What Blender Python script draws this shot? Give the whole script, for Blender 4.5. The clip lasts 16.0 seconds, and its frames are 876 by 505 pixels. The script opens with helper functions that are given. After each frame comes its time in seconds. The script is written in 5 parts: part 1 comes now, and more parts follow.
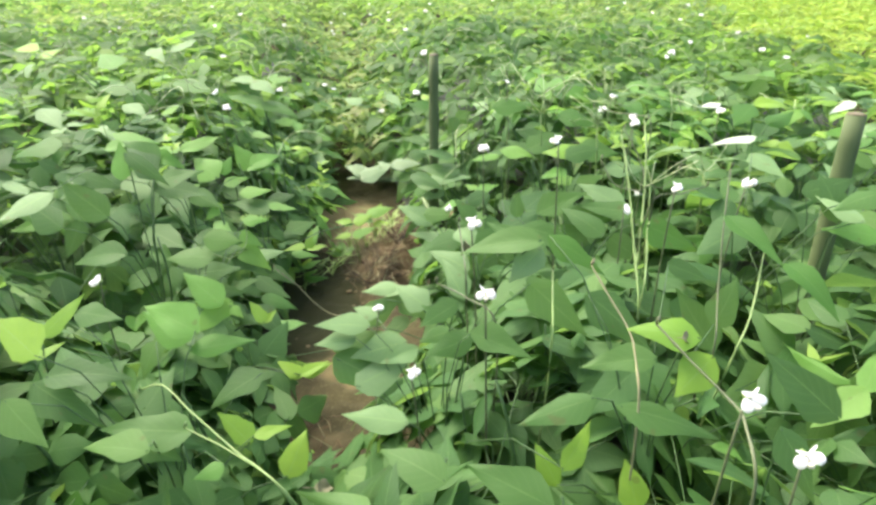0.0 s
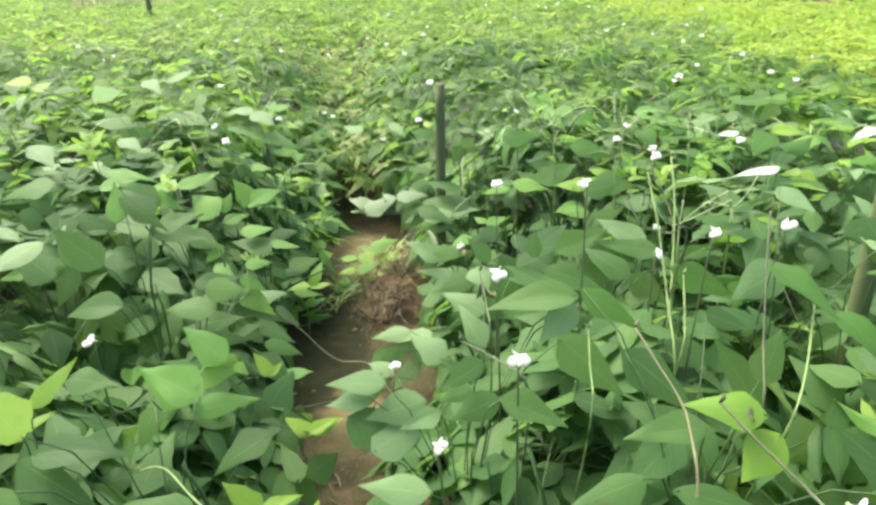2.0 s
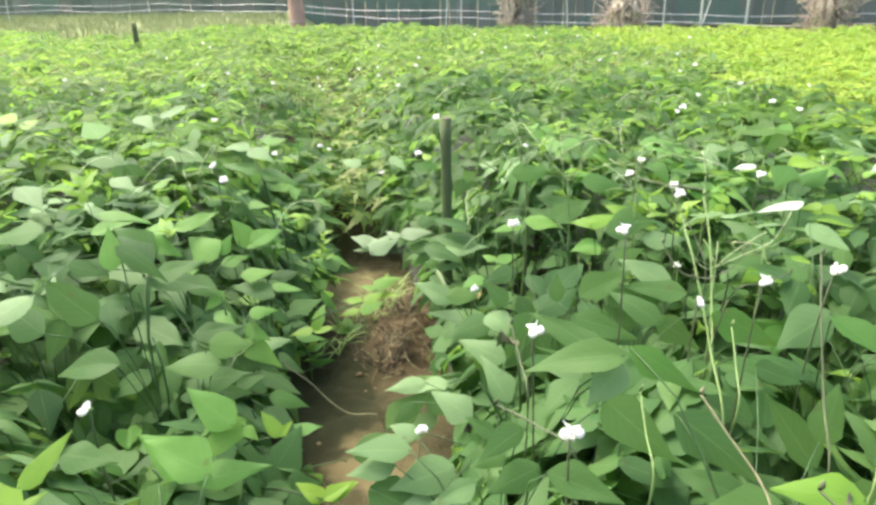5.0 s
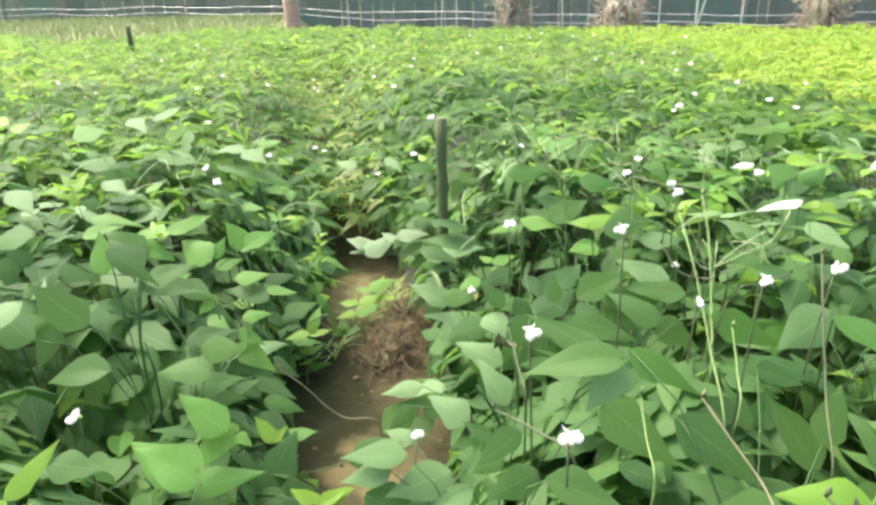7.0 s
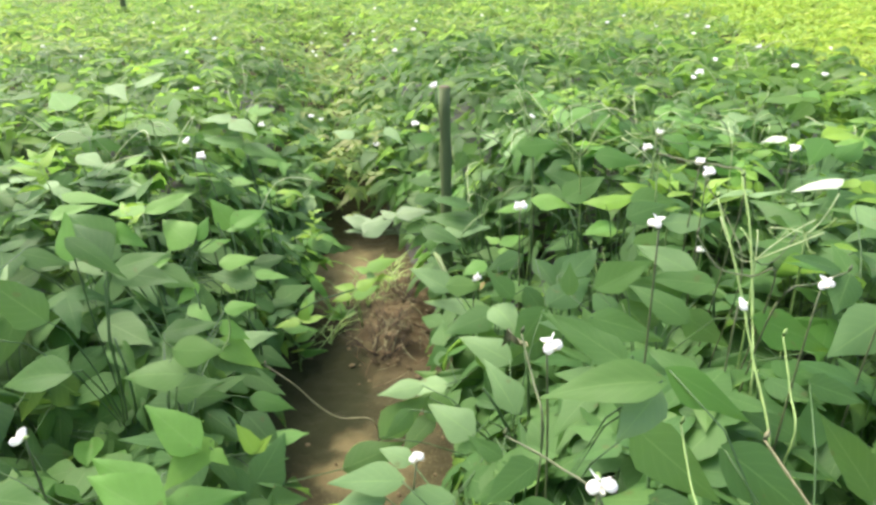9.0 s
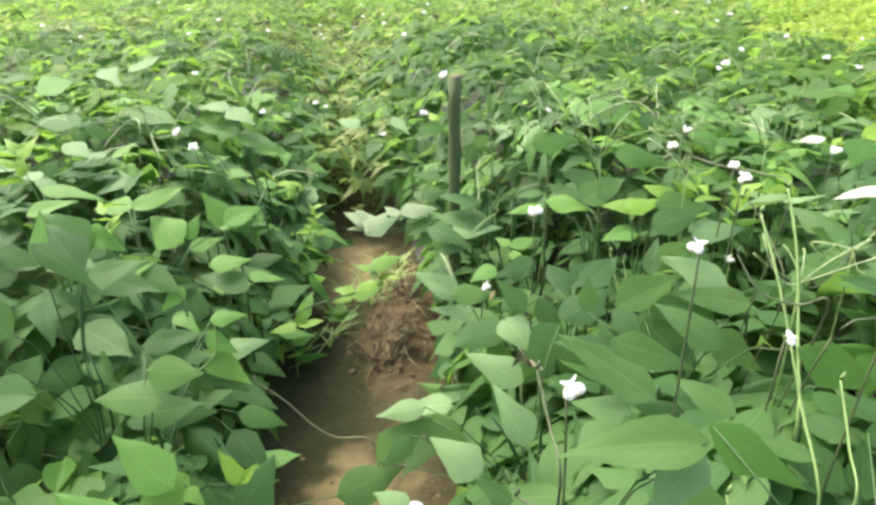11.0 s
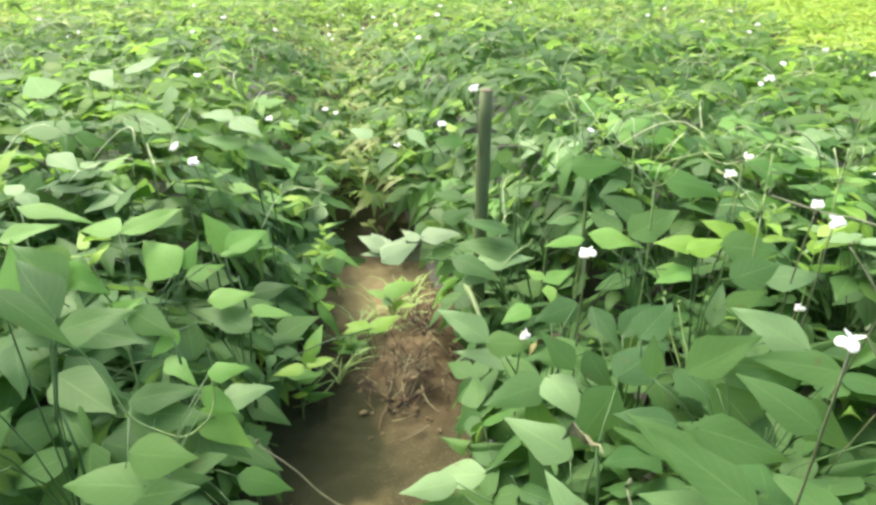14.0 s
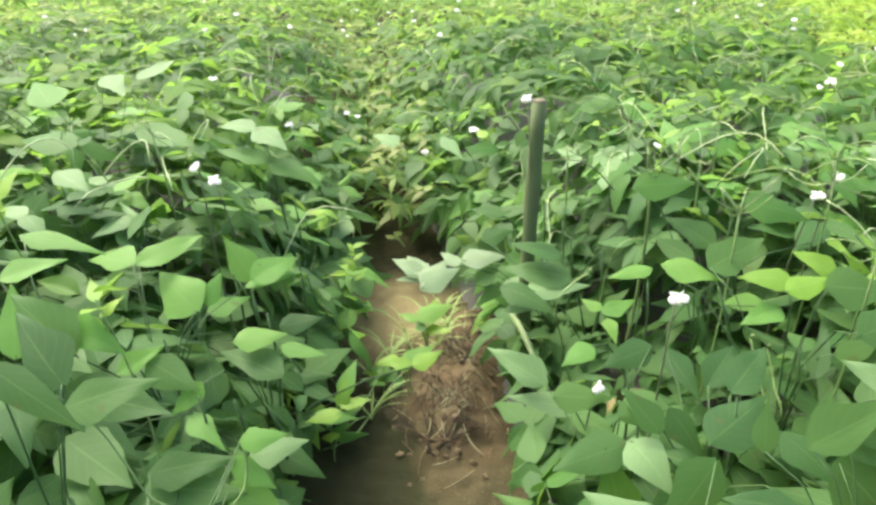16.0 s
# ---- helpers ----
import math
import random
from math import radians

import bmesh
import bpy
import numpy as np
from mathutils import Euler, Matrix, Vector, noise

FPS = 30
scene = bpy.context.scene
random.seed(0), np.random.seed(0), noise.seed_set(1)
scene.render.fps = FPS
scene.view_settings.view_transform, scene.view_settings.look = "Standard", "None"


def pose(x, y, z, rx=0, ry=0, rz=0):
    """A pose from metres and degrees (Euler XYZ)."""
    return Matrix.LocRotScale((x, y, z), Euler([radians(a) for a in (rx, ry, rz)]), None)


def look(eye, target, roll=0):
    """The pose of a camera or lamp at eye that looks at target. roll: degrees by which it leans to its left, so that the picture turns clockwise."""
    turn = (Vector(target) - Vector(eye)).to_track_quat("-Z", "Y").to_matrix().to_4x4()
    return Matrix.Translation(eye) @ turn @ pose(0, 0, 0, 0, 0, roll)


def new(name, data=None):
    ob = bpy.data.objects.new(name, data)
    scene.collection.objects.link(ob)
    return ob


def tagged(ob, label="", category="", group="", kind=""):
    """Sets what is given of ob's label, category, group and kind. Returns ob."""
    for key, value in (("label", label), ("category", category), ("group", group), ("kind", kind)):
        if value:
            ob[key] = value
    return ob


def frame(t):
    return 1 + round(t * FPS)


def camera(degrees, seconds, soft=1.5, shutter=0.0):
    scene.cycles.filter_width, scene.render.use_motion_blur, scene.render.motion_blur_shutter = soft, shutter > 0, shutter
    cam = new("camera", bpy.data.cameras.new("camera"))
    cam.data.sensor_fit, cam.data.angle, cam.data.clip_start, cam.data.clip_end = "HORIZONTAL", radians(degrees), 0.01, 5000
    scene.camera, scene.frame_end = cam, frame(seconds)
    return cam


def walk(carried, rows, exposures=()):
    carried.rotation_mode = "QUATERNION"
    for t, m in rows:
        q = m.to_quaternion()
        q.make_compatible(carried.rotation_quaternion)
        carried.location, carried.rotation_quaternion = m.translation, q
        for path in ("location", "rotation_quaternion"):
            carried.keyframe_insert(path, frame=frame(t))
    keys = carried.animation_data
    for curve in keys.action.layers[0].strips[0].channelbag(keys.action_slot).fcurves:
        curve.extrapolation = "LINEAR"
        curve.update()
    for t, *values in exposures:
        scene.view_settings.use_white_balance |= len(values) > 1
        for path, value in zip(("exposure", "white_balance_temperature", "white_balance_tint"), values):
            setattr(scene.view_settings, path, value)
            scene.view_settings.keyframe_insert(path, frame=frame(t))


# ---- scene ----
cam = camera(66.2, 16.0, 2.85)
METRES, EYE, TILT, LEAN, TURN = 0.95, 1.11, -25.0, 0.0, 0.0
ROWS = [
    (0.0, 0.0, 0.0, 0.0, -0.0, 0.0, 0.0),
    (0.5, -0.0118, 0.0116, 0.0051, 1.46, 0.41, -0.15),
    (1.0, -0.0176, 0.0326, 0.02, 1.26, -0.02, -0.49),
    (1.5, -0.0305, 0.061, 0.0406, 0.48, 0.32, -0.12),
    (2.0, -0.0439, 0.0901, 0.0626, -0.36, 1.5, 0.82),
    (2.5, -0.0552, 0.1188, 0.0773, -0.93, 1.08, 0.99),
    (3.0, -0.068, 0.137, 0.0865, -1.83, 1.58, 1.18),
    (3.5, -0.0911, 0.155, 0.0953, -1.83, 1.88, 1.29),
    (4.0, -0.109, 0.1623, 0.1014, -1.36, 2.75, 0.6),
    (4.5, -0.1119, 0.1729, 0.1079, -1.27, 3.6, 1.23),
    (7.0, -0.1075, 0.1988, 0.1129, -1.68, 3.82, 2.08),
    (7.5, -0.1079, 0.2431, 0.1262, -1.64, 2.86, 2.25),
    (8.0, -0.1009, 0.292, 0.1377, -2.24, 1.09, 2.27),
    (8.5, -0.0985, 0.3237, 0.1483, -2.42, 0.48, 2.17),
    (9.0, -0.1012, 0.355, 0.1639, -1.47, 0.96, 1.88),
    (9.5, -0.0953, 0.3815, 0.1755, -1.85, 0.53, 1.77),
    (10.0, -0.0929, 0.4154, 0.1905, -1.16, 0.5, 1.29),
    (12.5, -0.097, 0.5694, 0.2356, -0.39, -1.68, 0.53),
    (13.0, -0.127, 0.6058, 0.2469, 0.35, -1.59, -0.07),
    (13.5, -0.1466, 0.6407, 0.2699, 0.08, -0.78, -0.08),
    (14.0, -0.1557, 0.6683, 0.2909, -0.87, -0.26, -0.45),
    (14.5, -0.1703, 0.7006, 0.3063, -0.23, -0.36, -0.54),
    (15.0, -0.1846, 0.7409, 0.3184, -0.74, -1.92, -1.15),
    (15.5, -0.2176, 0.797, 0.3441, -1.62, -2.18, -1.03),
    (16.0, -0.2448, 0.8343, 0.3678, -0.35, -0.83, -0.47),
]
walk(cam, [(t, pose(0, 0, EYE, TILT, LEAN, TURN) @ pose(METRES * x, METRES * y, METRES * z, 90 + pitch, roll, yaw)) for t, x, y, z, yaw, pitch, roll in ROWS],
     [(0.0, 1.42, 6500, 3.0), (1.5, 1.37, 6500, 3.0), (3.0, 1.31, 6500, 3.0), (7.0, 1.44, 6500, 3.0), (8.5, 1.32, 6500, 3.0), (10.0, 1.3, 6500, 3.0), (12.5, 1.38, 6500, 3.0), (14.0, 1.47, 6500, 3.0), (16.0, 1.41, 6500, 3.0)])

# ---- light ----
SUN_UP, SUN_WAY = radians(58), radians(-48)
world = bpy.data.worlds.new("world")
scene.world = world
world.use_nodes = True
sky = world.node_tree.nodes.new("ShaderNodeTexSky")
sky.sky_type, sky.sun_disc = "NISHITA", False
sky.sun_elevation, sky.sun_rotation = SUN_UP, SUN_WAY
sky.dust_density, sky.air_density = 7.0, 0.8
world.node_tree.links.new(sky.outputs[0], world.node_tree.nodes["Background"].inputs[0])
world.node_tree.nodes["Background"].inputs[1].default_value = 0.245
sun = new("sun", bpy.data.lights.new("sun", "SUN"))
sun.data.energy, sun.data.angle, sun.data.color = 0.6, radians(22), (1.0, 0.95, 0.86)
sun.matrix_world = look((math.sin(SUN_WAY) * math.cos(SUN_UP), math.cos(SUN_WAY) * math.cos(SUN_UP), math.sin(SUN_UP)), (0, 0, 0))


# ---- materials ----
class Nodes:
    """A short hand for building a node material."""

    def __init__(self, name):
        self.mat = bpy.data.materials.new(name)
        self.mat.use_nodes = True
        self.tree = self.mat.node_tree
        self.bsdf = self.tree.nodes["Principled BSDF"]
        self.out = self.tree.nodes["Material Output"]

    def add(self, kind, **sets):
        n = self.tree.nodes.new("ShaderNode" + kind)
        if "operation" in sets:
            n.operation = sets["operation"]
        if "data_type" in sets:
            n.data_type = sets["data_type"]
        if "blend_type" in sets:
            n.blend_type = sets["blend_type"]
        if "uv_map" in sets:
            n.uv_map = sets["uv_map"]
        if "interpolation_type" in sets:
            n.interpolation_type = sets["interpolation_type"]
        return n

    def put(self, socket, value):
        if isinstance(value, bpy.types.NodeSocket):
            self.tree.links.new(value, socket)
        else:
            socket.default_value = value

    def math(self, op, a, b=0.0, c=0.0):
        n = self.add("Math", operation=op)
        for s, v in zip(n.inputs, (a, b, c)):
            self.put(s, v)
        return n.outputs[0]

    def mix(self, f, a, b, blend="MIX"):
        n = self.add("Mix", data_type="RGBA", blend_type=blend)
        self.put(n.inputs[0], f)
        for s, v in ((n.inputs[6], a), (n.inputs[7], b)):
            self.put(s, v if isinstance(v, bpy.types.NodeSocket) else (*v, 1))
        return n.outputs[2]

    def noise(self, scale, detail=4, coord=None, rough=0.55):
        n = self.add("TexNoise")
        n.inputs["Scale"].default_value, n.inputs["Detail"].default_value, n.inputs["Roughness"].default_value = scale, detail, rough
        if coord is not None:
            self.put(n.inputs["Vector"], coord)
        return n.outputs["Fac"]

    def ramp(self, f, stops):
        n = self.add("ValToRGB")
        while len(n.color_ramp.elements) < len(stops):
            n.color_ramp.elements.new(0.5)
        for e, (p, c) in zip(n.color_ramp.elements, stops):
            e.position, e.color = p, (*c, 1)
        self.put(n.inputs[0], f)
        return n.outputs[0]

    def bump(self, height, strength=0.3, distance=0.002):
        n = self.add("Bump")
        n.inputs["Strength"].default_value, n.inputs["Distance"].default_value = strength, distance
        self.put(n.inputs["Height"], height)
        self.put(self.bsdf.inputs["Normal"], n.outputs[0])

    def place(self):
        return self.add("NewGeometry").outputs["Position"]

    def finish(self, colour, rough=0.5, specular=0.5, metal=0.0):
        self.put(self.bsdf.inputs["Base Color"], colour if isinstance(colour, bpy.types.NodeSocket) else (*colour, 1))
        self.put(self.bsdf.inputs["Roughness"], rough)
        self.bsdf.inputs["Specular IOR Level"].default_value = specular
        self.bsdf.inputs["Metallic"].default_value = metal
        return self.mat


def leaf_material(name, stops, joined, rough=0.45, thin=0.54, vein=0.35, patchy=True):
    """A leaf: colour by piece, pale midrib and side veins, fine blotches, gloss above and light shining through."""
    k = Nodes(name)
    rnd = k.add("NewGeometry").outputs["Random Per Island"] if joined else k.add("ObjectInfo").outputs["Random"]
    base = k.ramp(rnd, stops)
    if joined and patchy:
        patch = k.math("SMOOTH_MAX", k.math("MULTIPLY_ADD", k.noise(0.9, 3, k.place()), 4.0, -2.1), 0.0, 0.1)
        base = k.mix(k.math("MINIMUM", patch, 0.6), base, (0.2, 0.37, 0.035))
        dust = k.math("SMOOTH_MAX", k.math("MULTIPLY_ADD", k.noise(2.3, 3, k.place()), 5.0, -3.0), 0.0, 0.1)
        base = k.mix(k.math("MINIMUM", dust, 0.38), base, (0.24, 0.34, 0.18))
    uv = k.add("SeparateXYZ")
    k.put(uv.inputs[0], k.add("UVMap", uv_map="UVMap").outputs[0])
    across = k.math("ABSOLUTE", uv.outputs[1])
    rib = k.math("LESS_THAN", across, 0.035)
    wave = k.math("SINE", k.math("MULTIPLY", k.math("SUBTRACT", uv.outputs[0], k.math("MULTIPLY", across, 0.33)), 44.0))
    side = k.math("POWER", k.math("MULTIPLY_ADD", wave, 0.5, 0.5), 8.0)
    veins = k.math("MAXIMUM", k.math("MULTIPLY", rib, 1.0), k.math("MULTIPLY", side, 0.22))
    blotch = k.noise(55.0, 3, k.place())
    fine = k.noise(400.0, 2, k.place())
    col = k.mix(k.math("MULTIPLY", blotch, 0.35), base, (0.09, 0.18, 0.055), "MIX")
    col = k.mix(k.math("MULTIPLY", veins, vein), col, (0.25, 0.4, 0.12))
    spots = k.math("GREATER_THAN", k.noise(38.0, 1, k.place()), 0.735)
    col = k.mix(k.math("MULTIPLY", spots, 0.4), col, (0.13, 0.1, 0.04))
    k.bump(k.math("ADD", k.math("MULTIPLY", veins, -0.5), k.math("MULTIPLY", fine, 0.35)), 0.35, 0.0015)
    k.finish(col, k.math("MULTIPLY_ADD", blotch, 0.25, rough), 0.38)
    glow = k.add("BsdfTranslucent")
    k.put(glow.inputs[0], k.mix(0.35, col, (0.3, 0.46, 0.07)))
    mixer = k.add("MixShader")
    mixer.inputs[0].default_value = thin
    k.put(mixer.inputs[1], k.bsdf.outputs[0])
    k.put(mixer.inputs[2], glow.outputs[0])
    k.put(k.out.inputs[0], mixer.outputs[0])
    return k.mat


MATURE = [(0.0, (0.042, 0.105, 0.03)), (0.3, (0.066, 0.15, 0.04)), (0.6, (0.088, 0.188, 0.047)), (0.85, (0.115, 0.225, 0.055)), (1.0, (0.155, 0.28, 0.07))]
DUSTY = [(0.0, (0.18, 0.255, 0.13)), (1.0, (0.25, 0.32, 0.18))]
MIXED = [(0.0, (0.050, 0.129, 0.031)), (0.3, (0.073, 0.163, 0.039)), (0.58, (0.096, 0.201, 0.043)), (0.68, (0.056, 0.197, 0.017)), (0.76, (0.092, 0.205, 0.052)), (0.83, (0.183, 0.265, 0.120)), (0.87, (0.110, 0.231, 0.043)), (1.0, (0.247, 0.394, 0.043))]
YOUNG = [(0.0, (0.218, 0.378, 0.038)), (0.5, (0.277, 0.437, 0.042)), (1.0, (0.185, 0.353, 0.034))]
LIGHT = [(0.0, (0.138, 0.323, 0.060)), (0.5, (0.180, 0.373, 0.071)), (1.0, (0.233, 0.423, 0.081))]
# darker green with the shade between the plants put into it
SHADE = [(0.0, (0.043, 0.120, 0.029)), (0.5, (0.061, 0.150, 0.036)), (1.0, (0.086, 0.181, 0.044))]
PALE = [(0.0, (0.12, 0.21, 0.075)), (0.5, (0.15, 0.25, 0.095)), (1.0, (0.185, 0.285, 0.12))]
DEEP = [(0.0, (0.055, 0.155, 0.02)), (1.0, (0.078, 0.2, 0.028))]
WAN = [(0.0, (0.6, 0.66, 0.5)), (1.0, (0.7, 0.72, 0.6))]
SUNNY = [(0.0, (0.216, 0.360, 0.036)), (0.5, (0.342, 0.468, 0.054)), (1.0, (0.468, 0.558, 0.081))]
# far leaves paler and yellower, sun and haze put into the colour
FAR_SUNLIT = [(0.0, (0.086, 0.188, 0.052)), (0.35, (0.121, 0.244, 0.056)), (0.65, (0.201, 0.320, 0.066)), (0.85, (0.322, 0.423, 0.085)), (1.0, (0.423, 0.489, 0.150))]
leaf_mat = leaf_material("bean_leaf", MATURE, False)
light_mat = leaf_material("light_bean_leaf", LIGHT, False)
pale_mat = leaf_material("dusty_pale_bean_leaf", PALE, False, 0.5, 0.3)
# deep saturated green, the back-lit look put into the base colour
deep_mat = leaf_material("deep_green_bean_leaf", DEEP, False, 0.45, 0.5, 0.2)
wan_mat = leaf_material("bleached_leaf", WAN, False, 0.6, 0.3, 0.1)
# darkest copy of the bean leaf, deep shade put into its colour
gap_shade_mat = leaf_material("gap_shade_bean_leaf", [(0.0, (0.026, 0.082, 0.022)), (1.0, (0.045, 0.12, 0.03))], False, 0.5, 0.5, 0.2)
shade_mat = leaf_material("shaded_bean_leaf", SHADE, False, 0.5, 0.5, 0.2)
dusty_mat = leaf_material("dusty_bean_leaf", DUSTY, False, 0.5, 0.35, 0.25)
young_mat = leaf_material("young_bean_leaf", YOUNG, False, 0.4, 0.45)
mass_mat = leaf_material("bean_leaf_mass", MIXED, True, 0.42, 0.62)
yellow_mat = leaf_material("yellowing_leaf_mass", [(0.0, (0.16, 0.24, 0.055)), (0.5, (0.22, 0.27, 0.07)), (1.0, (0.24, 0.235, 0.085))], True, 0.5, 0.4)
low_mat = leaf_material("shaded_lower_leaf_mass", SHADE, True, 0.55, 0.5, patchy=False)
far_sunlit_mat = leaf_material("sunlit_far_leaf_mass", FAR_SUNLIT, True, 0.42, 0.6)
withered_mat = leaf_material("withered_vine_leaf", [(0.0, (0.3, 0.26, 0.2)), (0.6, (0.42, 0.34, 0.28)), (1.0, (0.3, 0.36, 0.2))], True, 0.7, 0.35, patchy=False)
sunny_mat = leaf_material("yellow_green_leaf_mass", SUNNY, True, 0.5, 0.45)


def plain(name, a, b, scale, rough=0.6, bump=0.3, distance=0.002, metal=0.0, stretch=(1, 1, 1)):
    k = Nodes(name)
    m = k.add("Mapping")
    m.inputs["Scale"].default_value = stretch
    k.put(m.inputs[0], k.add("TexCoord").outputs["Object"])
    grain = k.noise(scale, 5, m.outputs[0])
    wide = k.noise(scale * 0.13, 3, m.outputs[0])
    col = k.mix(k.math("MULTIPLY_ADD", grain, 0.7, k.math("MULTIPLY_ADD", wide, 0.9, -0.35)), a, b)
    k.bump(grain, bump, distance)
    return k.finish(col, k.math("MULTIPLY_ADD", grain, 0.2, rough - 0.1), 0.4, metal)


stem_mat = plain("green_stem", (0.13, 0.21, 0.055), (0.26, 0.35, 0.12), 90, 0.5)
pale_stem_mat = plain("pale_green_stem", (0.3, 0.38, 0.16), (0.5, 0.56, 0.3), 90, 0.5)
leafstalk_mat = plain("green_leafstalk", (0.035, 0.078, 0.022), (0.07, 0.13, 0.036), 90, 0.55)
dark_stem_mat = plain("purple_green_stem", (0.06, 0.075, 0.035), (0.14, 0.16, 0.07), 90, 0.5)
twig_mat = plain("dark_twig", (0.07, 0.045, 0.025), (0.18, 0.12, 0.06), 60, 0.85)
yellow_dry_mat = plain("yellow_withered_leaf", (0.1, 0.09, 0.03), (0.19, 0.155, 0.045), 60, 0.8)
# pale tone for the glints on the film's creases
glint_mat = plain("pale_film_glint", (0.42, 0.44, 0.4), (0.62, 0.64, 0.6), 40, 0.4, 0.1)
pod_mat = plain("pale_olive_pod", (0.1, 0.145, 0.05), (0.17, 0.22, 0.085), 40, 0.6, 0.3)
bough_mat = plain("blackened_stem", (0.022, 0.016, 0.009), (0.06, 0.042, 0.022), 60, 0.85)
dry_mat = plain("dry_straw", (0.15, 0.14, 0.07), (0.29, 0.27, 0.15), 60, 0.8)
def petal_material():
    k = Nodes("white_petal")
    col = k.mix(k.noise(60, 3, k.place()), (0.86, 0.83, 0.84), (0.92, 0.91, 0.88))
    k.finish(col, 0.6, 0.3)
    glow = k.add("BsdfTranslucent")
    k.put(glow.inputs[0], (0.95, 0.93, 0.9, 1))
    mixer = k.add("MixShader")
    mixer.inputs[0].default_value = 0.45
    k.put(mixer.inputs[1], k.bsdf.outputs[0])
    k.put(mixer.inputs[2], glow.outputs[0])
    k.put(k.out.inputs[0], mixer.outputs[0])
    return k.mat


petal_mat = petal_material()
keel_mat = plain("pale_keel", (0.75, 0.68, 0.5), (0.85, 0.8, 0.68), 60, 0.6, 0.1)
bamboo_mat = plain("weathered_bamboo", (0.06, 0.085, 0.028), (0.135, 0.165, 0.062), 30, 0.75, 0.4, 0.002, 0, (1, 1, 0.12))
cut_mat = plain("cut_wood", (0.1, 0.085, 0.05), (0.18, 0.15, 0.09), 80, 0.8)


def bark_material():
    k = Nodes("tree_bark")
    m = k.add("Mapping")
    m.inputs["Scale"].default_value = (1, 1, 0.3)
    k.put(m.inputs[0], k.add("TexCoord").outputs["Object"])
    plates, wide = k.noise(11, 6, m.outputs[0], 0.7), k.noise(3.0, 4)
    col = k.ramp(plates, [(0.36, (0.07, 0.055, 0.04)), (0.48, (0.24, 0.2, 0.15)), (0.56, (0.42, 0.36, 0.28)), (0.68, (0.66, 0.6, 0.5))])
    col = k.mix(k.math("MULTIPLY", k.math("GREATER_THAN", wide, 0.56), 0.45), col, (0.2, 0.24, 0.12))
    k.bump(plates, 1.0, 0.05)
    return k.finish(col, 0.9, 0.2)


bark_mat = bark_material()
red_mat = plain("reddish_wood", (0.42, 0.24, 0.18), (0.6, 0.4, 0.31), 22, 0.85, 0.5, 0.004)
post_mat = plain("pale_pole", (0.36, 0.38, 0.32), (0.6, 0.6, 0.54), 25, 0.8, 0.5, 0.004, 0, (1, 1, 0.15))
wire_mat = plain("galvanised_wire", (0.45, 0.46, 0.45), (0.6, 0.6, 0.58), 20, 0.5, 0.1, 0.001, 0.4)
plastic_mat = plain("black_mulch_film", (0.022, 0.022, 0.02), (0.06, 0.058, 0.042), 30, 0.6, 0.3, 0.003)
brush_mat = plain("dry_twigs", (0.3, 0.22, 0.17), (0.55, 0.45, 0.38), 40, 0.85)
blade_mat = plain("pale_grass_blade", (0.24, 0.28, 0.11), (0.42, 0.43, 0.22), 3, 0.7)
tuft_mat = plain("soft_grass_blade", (0.16, 0.25, 0.06), (0.28, 0.38, 0.11), 12, 0.6)
clod_mat = plain("soil_clod", (0.1, 0.077, 0.04), (0.2, 0.152, 0.082), 70, 0.95, 0.6, 0.004)


